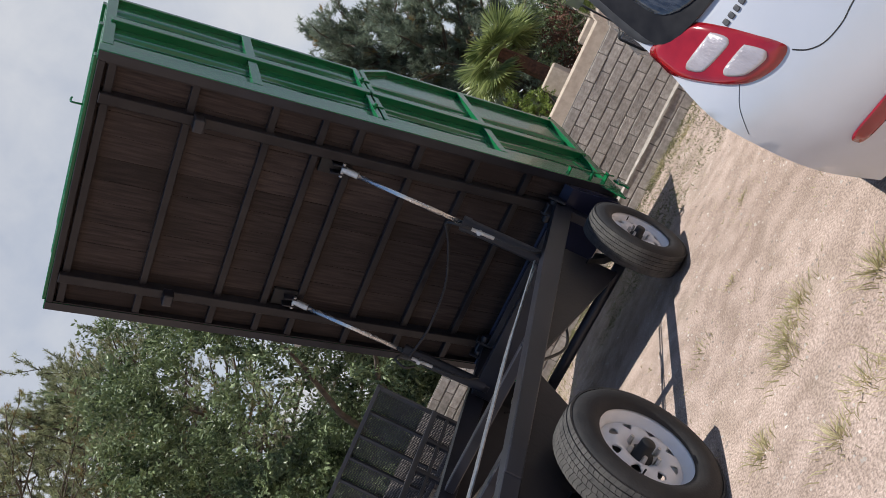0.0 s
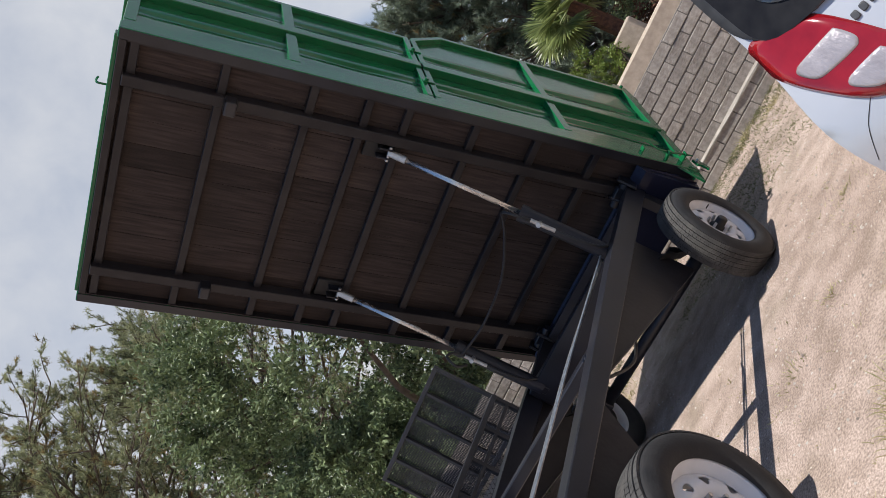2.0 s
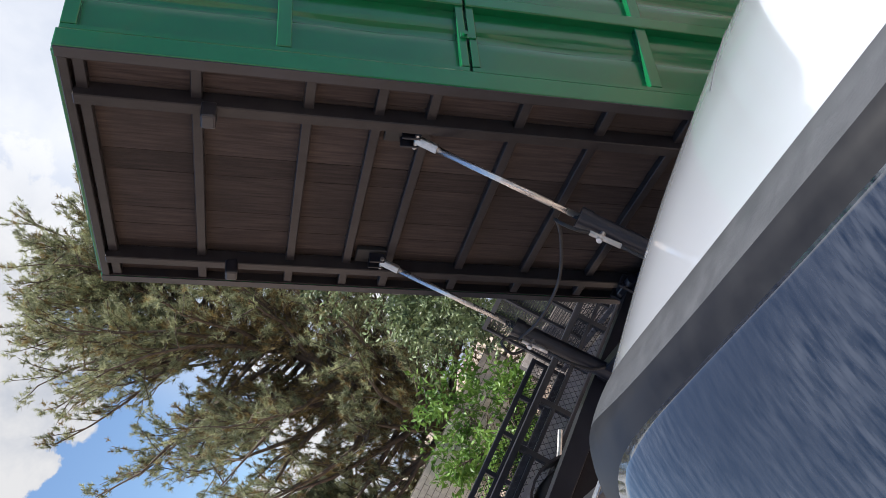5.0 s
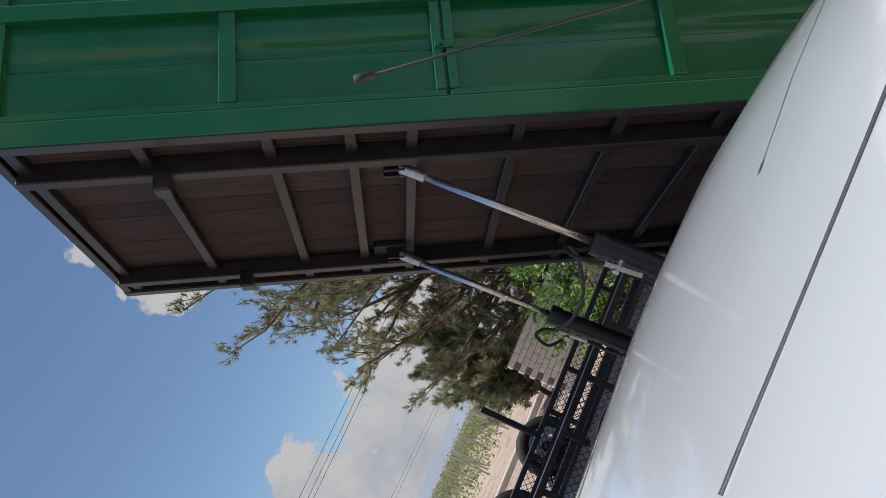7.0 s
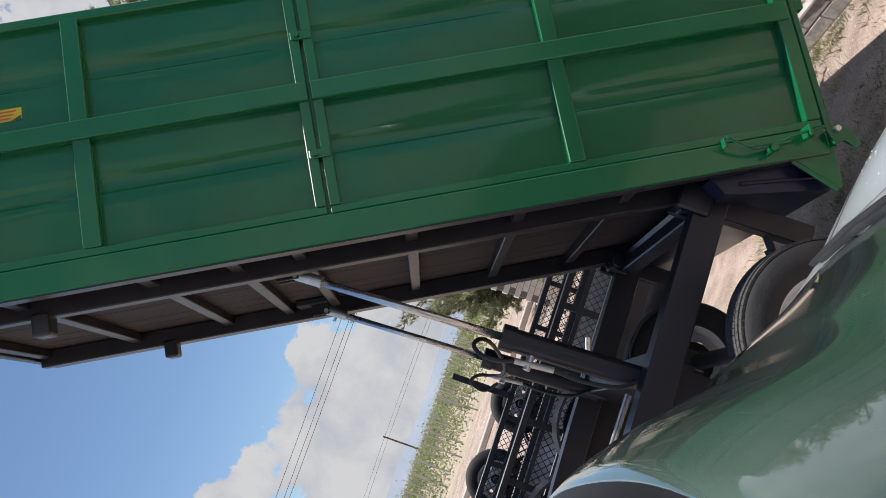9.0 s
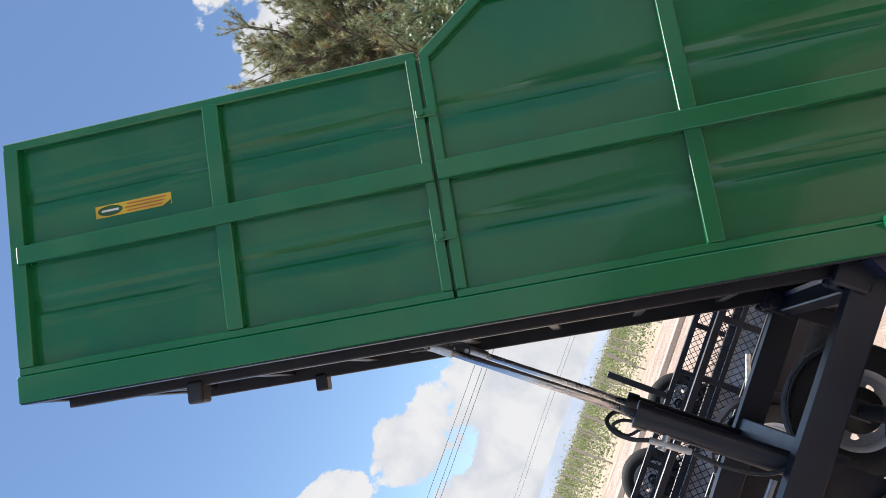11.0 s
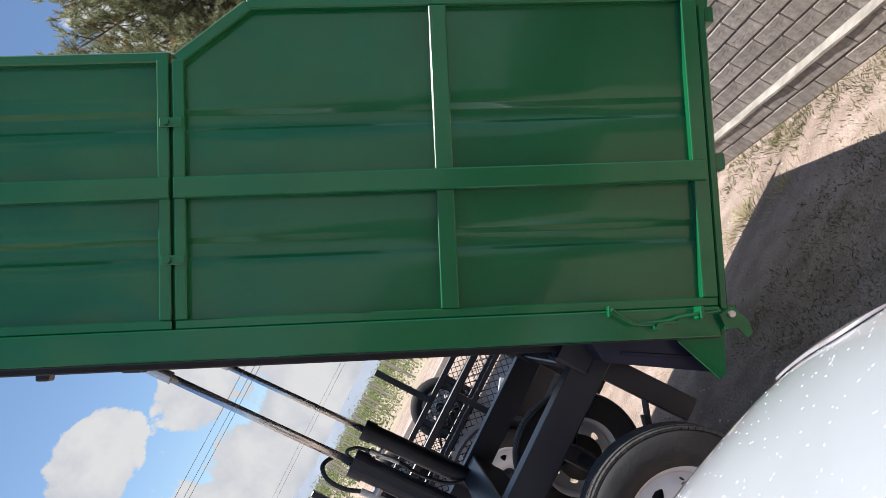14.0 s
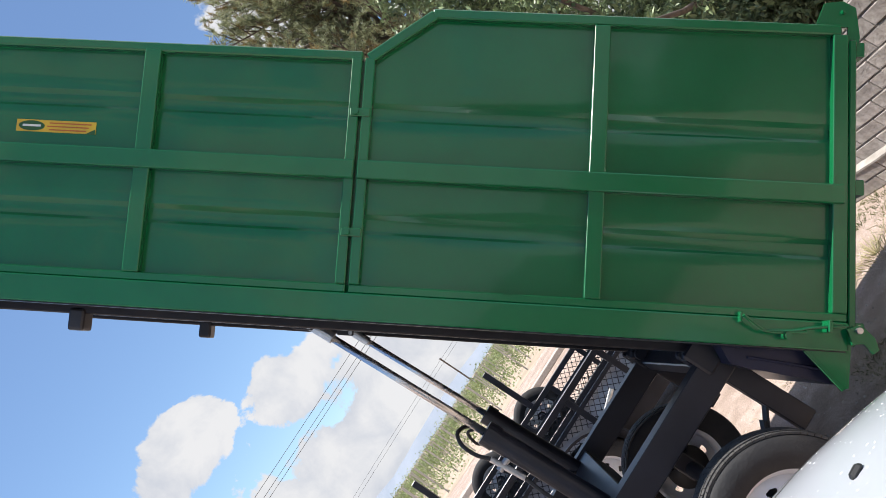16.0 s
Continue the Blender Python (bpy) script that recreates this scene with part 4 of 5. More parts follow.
# lamps: outlines as (y, z) on the rear corner
LAMP = [(0.632, 1.095), (0.585, 1.088), (0.535, 1.062), (0.500, 1.02), (0.482, 0.95), (0.470, 0.87), (0.462, 0.805), (0.470, 0.775), (0.520, 0.772), (0.575, 0.795), (0.615, 0.835), (0.645, 0.90), (0.668, 0.98), (0.662, 1.05)]
LENS_UP = [(0.518, 0.972), (0.506, 0.965), (0.502, 0.930), (0.510, 0.915), (0.530, 0.912), (0.600, 0.925), (0.622, 0.938), (0.630, 0.968), (0.620, 0.978), (0.600, 0.980)]
LENS_LOW = [(0.510, 0.878), (0.500, 0.868), (0.494, 0.825), (0.502, 0.812), (0.522, 0.808), (0.565, 0.824), (0.585, 0.842), (0.600, 0.872), (0.592, 0.884), (0.570, 0.886)]


def on_skin(y, z):
    """(s, f) of the rear skin for a place given by y and z."""
    lo, hi = 0.5, 6.5
    for _ in range(26):
        s = (lo + hi) / 2
        f = min(y / spline(EDGE, s).y, 1.0)
        if skin(s, f).z < z:
            lo = s
        else:
            hi = s
    return s, f


def leaf_patch(outline, side, off, thick, rings=7, steps=6):
    """A raised panel on the skin inside a smooth outline."""
    n = len(outline)
    pts = []
    for i in range(n):
        q = [Vector(outline[(i + k) % n]) for k in (-1, 0, 1, 2)]
        for k in range(steps):
            t = k / steps
            pts.append(0.5 * (2 * q[1] + (q[2] - q[0]) * t + (2 * q[0] - 5 * q[1] + 4 * q[2] - q[3]) * t * t + (3 * q[1] - q[0] - 3 * q[2] + q[3]) * t ** 3))
    c = sum(pts, Vector((0, 0))) / len(pts)

    def at(p, o):
        s, f = on_skin(p.x, p.y)
        w = skin_at(s, f, o)
        w.y *= side
        return tuple(w)
    v, f = [at(c, off)], []
    m = len(pts)
    for i in range(1, rings + 1):
        u = i / rings
        v += [at(c.lerp(p, u), off - thick * 0.5 * u ** 6) for p in pts]
    v += [at(c.lerp(p, 1.01), off - thick) for p in pts]
    f += [(0, 1 + k, 1 + (k + 1) % m) for k in range(m)]
    for i in range(rings):
        a, b = 1 + i * m, 1 + (i + 1) * m
        f += [(a + k, b + k, b + (k + 1) % m, a + (k + 1) % m) for k in range(m)]
    return v, f


for side in (1, -1):
    lamp = car_part("tail_lamp", leaf_patch(LAMP, side, 0.018, 0.026), RED, body, "red tail lamp with two clear squares")
    car_part("clear_lens", leaf_patch(LENS_UP, side, 0.023, 0.008), CLEAR, lamp)
    car_part("clear_lens", leaf_patch(LENS_LOW, side, 0.023, 0.008), CLEAR, lamp)
    car_part("reflector", patch(0.86, 1.12, side * 0.52, side * 0.83, 0.006, 4.0, 5, 32, 0.006), RED, body, "red reflector")
    car_part("headlamp", patch(12.75, 13.7, side * 0.52, side * 0.97, 0.008, 4.0, 8, 48, 0.006), CLEAR, body)
plate = car_part("number_plate_recess", patch(2.15, 2.75, -0.32, 0.32, 0.004, 8.0, 5, 40), TRIM, body)
car_part("number_plate", patch(2.22, 2.68, -0.24, 0.24, 0.010, 10.0, 5, 40, 0.004), WHITE, body)
for k in range(5):
    car_part("badge_bar", patch(3.66, 3.75, 0.68 - k * 0.034, 0.68 - k * 0.034 + 0.023, 0.004, 6.0, 3, 16, 0.003), TRIM, body)
car_part("rear_emblem", patch(3.35, 3.75, -0.09, 0.09, 0.006, 2.0, 4, 32, 0.006), CHROME, body)

# windscreen, cowl, wipers, bonnet
car_part("windscreen_border", patch(9.06, 10.99, -0.985, 0.985, 0.003, 9.0, 12, 96), FRIT, body)
screen = car_part("windscreen", patch(9.16, 10.90, -0.93, 0.93, 0.007, 9.0, 12, 96, 0.004), SCREEN, body, "green tinted windscreen")
cowl = car_part("cowl", patch(10.86, 11.20, -0.97, 0.97, 0.006, 9.0, 6, 80, 0.008), COWL, body, "weathered grey plastic cowl")
car_part("bonnet_gap", strip([(11.22, -0.93 + 1.86 * k / 24) for k in range(25)], 0.014, 0.001), DARK, body)
for side in (1, -1):
    car_part("bonnet_gap", strip([(11.22 + 2.0 * k / 20, side * (0.93 - 0.04 * k / 20)) for k in range(21)], 0.006, 0.0008), DARK, body)
for f0, f1 in ((0.86, 0.12), (-0.04, -0.78)):
    w = car_part("wiper_arm", strip([(11.10, f0), (11.04, f0 * 0.7 + f1 * 0.3), (10.98, f0 * 0.4 + f1 * 0.6), (10.93, f1)], 0.016, 0.014, 0.009), DARK, cowl)
    car_part("wiper_blade", strip([(10.98, f0 * 0.85 + f1 * 0.15), (10.90, f0 * 0.5 + f1 * 0.5), (10.84, f1 * 1.02)], 0.009, 0.012, 0.010), DARK, w)
for f in (0.40, -0.40):
    p = skin_at(11.58, f, 0.0)
    car_part("washer_jet", boxed(p.x - 0.018, p.x + 0.018, p.y - 0.011, p.y + 0.011, p.z - 0.004, p.z + 0.012, bevel=0.006), DARK, body, smooth=False)
car_part("grille", patch(13.85, 14.35, -0.5, 0.5, 0.004, 6.0, 6, 48), FRIT, body)

# side windows and mirrors
for side in (1, -1):
    def band(j, t):
        e = spline(EDGE, 4 + 7 * j)
        p = flank(j, 4.0, side).lerp(Vector((e.x, side * e.y, e.z)), t)
        return p + Vector((0, side * 0.004, 0.002))
    for a, b in ((0.12, 0.42), (0.45, 0.76)):
        car_part("side_window", grid_mesh([[band(a + (b - a) * k / 10 + 0.02 * t, 0.10 + 0.76 * t) for k in range(11)] for t in (0, 0.25, 0.5, 0.75, 1)]), GLASS, body)
    def span(p, q):
        return (p, q) if side > 0 else (-q, -p)
    mirror = car_part("door_mirror", boxed(2.28, 2.40, *span(0.585, 0.672), 0.93, 1.12, bevel=0.03, seg=3), FRIT, body, "dark blue-black mirror housing")
    car_part("mirror_face", boxed(2.274, 2.281, *span(0.60, 0.66), 0.95, 1.10, bevel=0.003), GLASS, mirror, smooth=False)

# aerial
ay = -0.145
az = skin(8.98, ay / 0.61).z + 0.004
mount = car_part("aerial", boxed(2.07, 2.125, ay - 0.014, ay + 0.014, az - 0.02, az + 0.014, bevel=0.010, seg=2), FRIT, body)
car_part("aerial_neck", rodded((2.095, ay, az + 0.002), (2.03, ay, az + 0.06), 0.008, 12, 0.0045), FRIT, mount)
tip = Vector((1.595, -0.137, 1.927))
car_part("aerial_rod", rodded((2.035, ay, az + 0.055), tip, 0.0028, 8, 0.0020), DARK, mount)
car_part("aerial_tip", rodded(tip - Vector((-0.008, 0, 0.008)), tip + Vector((-0.008, 0, 0.008)), 0.0055, 8), DARK, mount)

# car wheels
car_tyre = lathe([(0.19, -0.075), (0.21, -0.088), (0.25, -0.094), (0.275, -0.085), (0.286, -0.062), (0.288, 0), (0.286, 0.062), (0.275, 0.085), (0.25, 0.094), (0.21, 0.088), (0.19, 0.075)], 56)
car_cap = lathe([(0.0, -0.075), (0.05, -0.085), (0.12, -0.070), (0.17, -0.082), (0.198, -0.074), (0.19, -0.05), (0.18, 0.06)], 40)
for x in (0.80, 3.08):
    for side in (1, -1):
        m = CAR @ Matrix.Translation((x, side * 0.60, 0.288)) @ Matrix.Rotation(math.pi if side > 0 else 0, 4, "Z")
        w = part("car_wheel", car_tyre, RUBBER, car, "", m, True)
        part("wheel_cover", car_cap, RIM, w, "", m, True)
        part("car_tread", tread_mesh(0.294, 0.15, 60, 4, 0.006), RUBBER, w, "", m)

# dried water drops on the bonnet
v, f = [], []
r = random.Random(61)
for _ in range(420):
    s, q = r.uniform(11.3, 13.4), r.uniform(-0.9, 0.9)
    c, e = skin_at(s, q, 0.0), skin_at(s, q, 0.05)
    n = (e - c).normalized()
    x = n.orthogonal().normalized()
    y = n.cross(x)
    a, b = r.uniform(0.0012, 0.0045), r.uniform(0.001, 0.0025)
    t = r.uniform(0, 6.28)
    x, y = x * math.cos(t) + y * math.sin(t), y * math.cos(t) - x * math.sin(t)
    k = len(v)
    v += [tuple(c + x * a * math.cos(w) + y * b * math.sin(w)) for w in (0, 1.05, 2.1, 3.14, 4.19, 5.24)] + [tuple(c + n * 0.0012)]
    f += [(k + i, k + (i + 1) % 6, k + 6) for i in range(6)]
part("water_drops", (v, f), DROP, body, "", CAR, True, kind="stuff")


# ---- ground, far field, hills ----
ground = part("ground", ([(-900, -900, 0), (900, -900, 0), (900, 1800, 0), (-900, 1800, 0)], [(0, 1, 2, 3)]), GROUND, kind="structure", label="sandy pinkish yard with fine gravel", category="ground")
part("field", boxed(-160, 120, 27, 140, 0.002, 0.006), FIELD, kind="structure", label="bare tilled soil between vine rows", category="field")
part("road_edge", boxed(-60, 9.5, 19.0, 19.35, 0.0, 0.16, bevel=0.02), CEMENT, kind="structure", label="low pale cement kerb along the dirt road", category="kerb")
# added wall, never in view: darkens what the green trailer side reflects
part("wall_3", boxed(-18, 9, -9.2, -9.0, 0, 2.0), BLOCK, kind="structure", label="plain grey wall added out of view to darken the green side's reflections", category="wall")
rng = random.Random(7)


def ridge(x0, x1, y, high, step, seed):
    r = random.Random(seed)
    v, f = [], []
    n = int((x1 - x0) / step)
    for i in range(n + 1):
        x = x0 + i * step
        h = high * (0.35 + 0.65 * abs(noise.noise((x * 0.004, seed, 0)))) + r.uniform(-0.6, 0.6)
        v += [(x, y, -2), (x, y + 25, h), (x, y + 300, -2)]
        if i:
            b = 3 * i
            f += [(b - 3, b, b + 1, b - 2), (b - 2, b + 1, b + 2, b - 1)]
    return v, f


part("hill_ridge", ridge(-1400, 900, 1200, 46, 14, 3), RIDGE, kind="structure", label="low blue hazy hills on the horizon", category="hills")


# ---- leaves ----
def leaf_quads(points, size, seed, shape=0.42):
    """Diamond leaves, bent along the midrib, at (place, out) pairs."""
    g = np.random.default_rng(seed)
    p = np.array([tuple(q) for q, _ in points])
    out = np.array([tuple(q) for _, q in points])
    n = len(p)

    def unit(a):
        return a / np.maximum(np.linalg.norm(a, axis=1, keepdims=True), 1e-6)
    d = unit(g.normal(size=(n, 3)) * 0.8 + out * 0.9)
    w = unit(np.cross(d, g.normal(size=(n, 3))))
    bend = np.cross(d, w)
    s = size * g.uniform(0.6, 1.35, (n, 1))
    v = np.stack([p, p + d * s * 0.5 + w * s * shape * 0.5 + bend * s * 0.06, p + d * s, p + d * s * 0.5 - w * s * shape * 0.5 + bend * s * 0.06], axis=1).reshape(-1, 3)
    k = np.arange(n)[:, None] * 4
    f = np.concatenate([k + np.array([[0, 1, 2]]), k + np.array([[0, 2, 3]])], axis=0)
    return v.tolist(), f.tolist()


def needle_tufts(points, size, seed, count=20):
    """Brushes of thin needles at (place, direction) pairs."""
    g = np.random.default_rng(seed)
    p = np.repeat(np.array([tuple(q) for q, _ in points]), count, axis=0)
    out = np.repeat(np.array([tuple(q) for _, q in points]), count, axis=0)
    n = len(p)

    def unit(a):
        return a / np.linalg.norm(a, axis=1, keepdims=True)
    d = unit(out + g.normal(size=(n, 3)) * 0.95)
    w = unit(np.cross(d, g.normal(size=(n, 3)))) * size * 0.06
    q = p + out * g.uniform(-0.4, 0.5, (n, 1)) * size
    v = np.stack([q - w, q + w, q + d * size * g.uniform(0.6, 1.2, (n, 1))], axis=1).reshape(-1, 3)
    return v.tolist(), np.arange(3 * n).reshape(-1, 3).tolist()


def limb(v, f, a, b, ra, rb, seg=6):
    d = (b - a).normalized()
    x = d.orthogonal().normalized()
    y = d.cross(x)
    base = len(v)
    for q, r in ((a, ra), (b, rb)):
        for k in range(seg):
            t = 2 * math.pi * k / seg
            v.append(tuple(q + (x * math.cos(t) + y * math.sin(t)) * r))
    for k in range(seg):
        f.append((base + k, base + (k + 1) % seg, base + seg + (k + 1) % seg, base + seg + k))


def crooked(v, f, a, d, length, r0, r1, r, steps=4, wander=0.18, lift=0.0):
    """A limb that bends on its way; returns its points."""
    pts = [a]
    for i in range(steps):
        d = (d + Vector((r.gauss(0, 1), r.gauss(0, 1), r.gauss(0, 1) + lift)) * wander).normalized()
        b = a + d * length / steps
        limb(v, f, a, b, r0 + (r1 - r0) * i / steps, r0 + (r1 - r0) * (i + 1) / steps)
        a = b
        pts.append(a)
    return pts, d


def pine(at, height, spread, seed, low=0.18, limbs=34, subs=9, tufts=9, dry=0.2, size=0.125, label="", needles=None):
    r = random.Random(seed)
    tree = thing("pine_tree", at, label, "tree")
    v, f, green, brown = [], [], [], []
    base = Vector(at)
    trunk, _ = crooked(v, f, base, Vector((0.05, 0, 1)), height * 0.93, 0.20 * height / 10, 0.03, r, 9, 0.06, 0.25)
    for i in range(limbs):
        t = low + (1 - low) * (i + r.random()) / limbs
        k = t * 9
        j = min(int(k), 8)
        p = trunk[j].lerp(trunk[j + 1], k - j)
        reach = spread * (0.36 + 0.64 * min(1, (1 - t) * 2.2) ** 0.6) * (0.70 + 0.30 * min(1, t * 3.2)) * r.uniform(0.62, 1.06)
        a = i * 2.4 + r.uniform(-0.5, 0.5)
        d = Vector((math.cos(a), math.sin(a), 0.10 + 0.50 * t)).normalized()
        pts, dd = crooked(v, f, p, d, reach, 0.065 * (1.2 - t) + 0.015, 0.012, r, 5, 0.15, 0.28)
        for s in range(subs):
            q = 0.12 + 0.88 * (s + r.random()) / subs
            k2 = q * 5
            j2 = min(int(k2), 4)
            p2 = pts[j2].lerp(pts[j2 + 1], k2 - j2)
            d2 = (dd + Vector((r.gauss(0, 1), r.gauss(0, 1), r.gauss(0, 0.8) + 0.35)) * 0.75).normalized()
            ln = r.uniform(0.45, 1.0) * spread * 0.24
            pts2, d3 = crooked(v, f, p2, d2, ln, 0.014, 0.005, r, 3, 0.2, 0.4)
            inner = q < 0.5 and t < 0.6
            for w in range(tufts):
                e = (0.28 + 0.72 * (w + r.random()) / tufts) * 3
                j3 = min(int(e), 2)
                p3 = pts2[j3].lerp(pts2[j3 + 1], e - j3)
                off = Vector((r.gauss(0, 1), r.gauss(0, 1), r.gauss(0, 1))) * 0.055
                o = (d3 + Vector((0, 0, 0.6)) + off * 4).normalized()
                (brown if r.random() < (dry * 2.2 if inner else dry * 0.5) else green).append((p3 + off, o))
    part("trunk", (v, f), BARK, tree, smooth=True)
    part("crown", needle_tufts(green, size, seed, 26), needles or PINE, tree, kind="stuff")
    if brown:
        part("dry_needles", needle_tufts(brown, size, seed + 1, 26), PINE_DRY, tree, kind="stuff")
    return tree


def broadleaf(name, at, height, radius, seed, count, size, material, label, category="tree", base_z=0.3, flat=1.0, stems=5):
    r = random.Random(seed)
    tree = thing(name, at, label, category)
    v, f, pts = [], [], []
    base = Vector(at)
    lobes = []
    centre = base + Vector((0, 0, base_z * height + (1 - base_z) * height / 2))
    half = Vector((radius, radius * flat, (1 - base_z) * height / 2))

    def outside(p):
        return sum(((p - centre)[i] / half[i]) ** 2 for i in range(3))
    for i in range(stems):
        a = i * 2 * math.pi / stems + r.uniform(-0.4, 0.4)
        d = Vector((math.cos(a) * 0.55, math.sin(a) * 0.55, 1)).normalized()
        ps, _ = crooked(v, f, base, d, height * 0.8, 0.05 * height / 3, 0.012, r, 5, 0.18)
        for p in ps[1:]:
            for _ in range(3):
                d2 = Vector((r.gauss(0, 1), r.gauss(0, 1), r.gauss(0.3, 0.7))).normalized()
                reach = radius * r.uniform(0.35, 0.75)
                if outside(p + d2 * reach) > 0.8:
                    reach *= 0.3
                if outside(p) > 0.8:
                    continue
                q, _d = crooked(v, f, p, d2, reach, 0.018, 0.005, r, 3, 0.2)
                lobes += q[1:]
    for _ in range(int(len(lobes) * 0.8) + 30):
        d = Vector((r.gauss(0, 1), r.gauss(0, 1), r.gauss(0, 1))).normalized() * r.uniform(0.72, 1.02)
        lobes.append(centre + Vector((d.x * half.x, d.y * half.y, d.z * half.z)))
    lobes = [p for p in lobes if sum(((p - centre)[i] / half[i]) ** 2 for i in range(3)) < 1.15 and p.z > 0.05]
    spray = 26
    for _ in range(count // spray):
        p = lobes[r.randrange(len(lobes))] + Vector((r.gauss(0, 1), r.gauss(0, 1), r.gauss(0, 1))) * radius * 0.085
        away = (p - centre).normalized()
        d = (away * 0.8 + Vector((r.gauss(0, 1), r.gauss(0, 1), r.gauss(0.25, 0.8))) * 0.6).normalized()
        long = size * r.uniform(2.0, 4.4)
        for k in range(spray):
            q = p + d * long * k / spray + Vector((r.gauss(0, 1), r.gauss(0, 1), r.gauss(0, 1))) * size * 0.42
            q.z = max(q.z, 0.03)
            pts.append((q, d * 0.55 + away * 0.25 + Vector((0, 0, -0.2))))
    part("stem", (v, f), BARK, tree, smooth=True)
    part("crown", leaf_quads(pts, size, seed), material, tree, kind="stuff")
    return tree


pine((3.9, 14.2, 0), 10.7, 4.9, 11, 0.08, 180, 13, 10, 0.34, label="tall pine with brushy grey-green needles and dry brown patches")
pine((10.4, 14.0, 0), 10.3, 4.5, 12, 0.07, 110, 11, 10, 0.12, label="dense grey-green pine behind the yard")
pine((12.0, 2.4, 0), 6.0, 2.6, 13, 0.04, 90, 11, 13, 0.05, 0.12, needles=BLUE_PINE, label="feathery blue-green conifer beyond the block wall")
pine((1.75, 16.8, 0), 3.3, 1.6, 14, 0.10, 44, 9, 13, 0.1, 0.12, label="small dense dark green pine beside the field")
broadleaf("broadleaf_tree", (4.0, 6.8, 0), 5.9, 2.4, 21, 150000, 0.080, LEAF, "bushy dark green broadleaf tree with glossy leaves", base_z=0.04)
broadleaf("broadleaf_tree", (9.6, 0.1, 0), 2.7, 1.4, 22, 20000, 0.07, LEAF, "dark green shrubby tree behind the block wall", base_z=0.05)
broadleaf("bright_bush", (2.35, 10.1, 0), 1.75, 0.92, 23, 4200, 0.13, BRIGHT, "bright green leafy bush before a low brick wall", "bush", 0.0)
broadleaf("clipped_bush", (6.6, 1.72, 0), 1.80, 0.46, 24, 20000, 0.042, HEDGE, "rounded yellow-green bush beyond the wall", "bush", 0.05)
broadleaf("clipped_bush", (7.7, 3.0, 0), 1.95, 0.75, 27, 20000, 0.048, HEDGE, "broad dense green bush beyond the wall", "bush", 0.05)
broadleaf("dry_bush", (8.7, 4.5, 0), 2.5, 0.95, 28, 9000, 0.075, RUST, "tall reddish brown dried shrub beyond the wall", "bush", 0.05)
broadleaf("broadleaf_tree", (11.4, 5.6, 0), 3.6, 1.7, 29, 22000, 0.075, LEAF, "low dark green tree behind the garden shrubs", base_z=0.05)
broadleaf("dry_bush", (8.3, 0.45, 0), 1.7, 0.8, 25, 6500, 0.075, RUST, "reddish brown dried shrub under the palm", "bush", 0.05)


def fan_palm(at, height, seed):
    r = random.Random(seed)
    tree = thing("fan_palm", at, "short fan palm with pleated yellow-green fronds", "palm")
    base = Vector(at)
    v, f = [], []
    crooked(v, f, base, Vector((0, 0, 1)), height, 0.15, 0.12, r, 6, 0.03)
    part("trunk", (v, f), RUST, tree)
    top = base + Vector((0, 0, height))
    for i in range(20):
        a, up = i * 2.399, r.uniform(-0.6, 0.9)
        d = Vector((math.cos(a), math.sin(a), up)).normalized()
        hub_ = top + d * r.uniform(0.35, 0.5)
        v, f = [], []
        limb(v, f, top, hub_, 0.018, 0.010, 5)
        side = Matrix.Rotation(r.uniform(-1.2, 1.2), 3, d) @ d.cross(Vector((0, 0, 1))).normalized()
        nrm = side.cross(d).normalized()
        n = 36
        for k in range(n):
            t = (k / (n - 1) - 0.5) * 2 * 2.0
            q = (d * math.cos(t) + side * math.sin(t)).normalized()
            ln = 0.56 * r.uniform(0.9, 1.08) * (1 - 0.10 * abs(t))
            w = (q.cross(nrm)).normalized() * 0.021
            tip = hub_ + q * ln - Vector((0, 0, 0.03 + 0.02 * abs(t))) * r.uniform(0.5, 1.3)
            midp = hub_ + q * ln * 0.6 + nrm * 0.012 * (1 if k % 2 else -1)
            b = len(v)
            v += [tuple(hub_), tuple(midp - w), tuple(tip), tuple(midp + w)]
            f += [(b, b + 1, b + 2), (b, b + 2, b + 3)]
        part("frond", (v, f), PALM, tree)


fan_palm((7.9, 1.28, 0), 2.3, 5)

# ---- garden beyond the wall ----
house = thing("garden_house", (17.5, 5.0, 0), "pale whitewashed garden building glimpsed through the trees", "building")
part("wall", boxed(17.0, 17.2, -3.0, 3.0, 0, 2.0), CEMENT, house)
part("roof", boxed(16.8, 20.0, -3.2, 3.2, 2.0, 2.12, bevel=0.02), STUCCO, house)
planter = part("planter_wall", boxed(5.2, 5.5, -4.0, 1.55, 0, 1.14, bevel=0.03), STUCCO, label="low beige stuccoed planter wall behind the block wall", category="planter")
for k, (x, y, h) in enumerate(((7.0, 0.90, 1.42), (7.0, 0.0, 1.22))):
    part("garden_pillar", boxed(x, x + 0.35, y, y + 0.42, 0, h, bevel=0.03), STUCCO, label="square beige stone pillar in the garden", category="pillar", group="garden pillars")

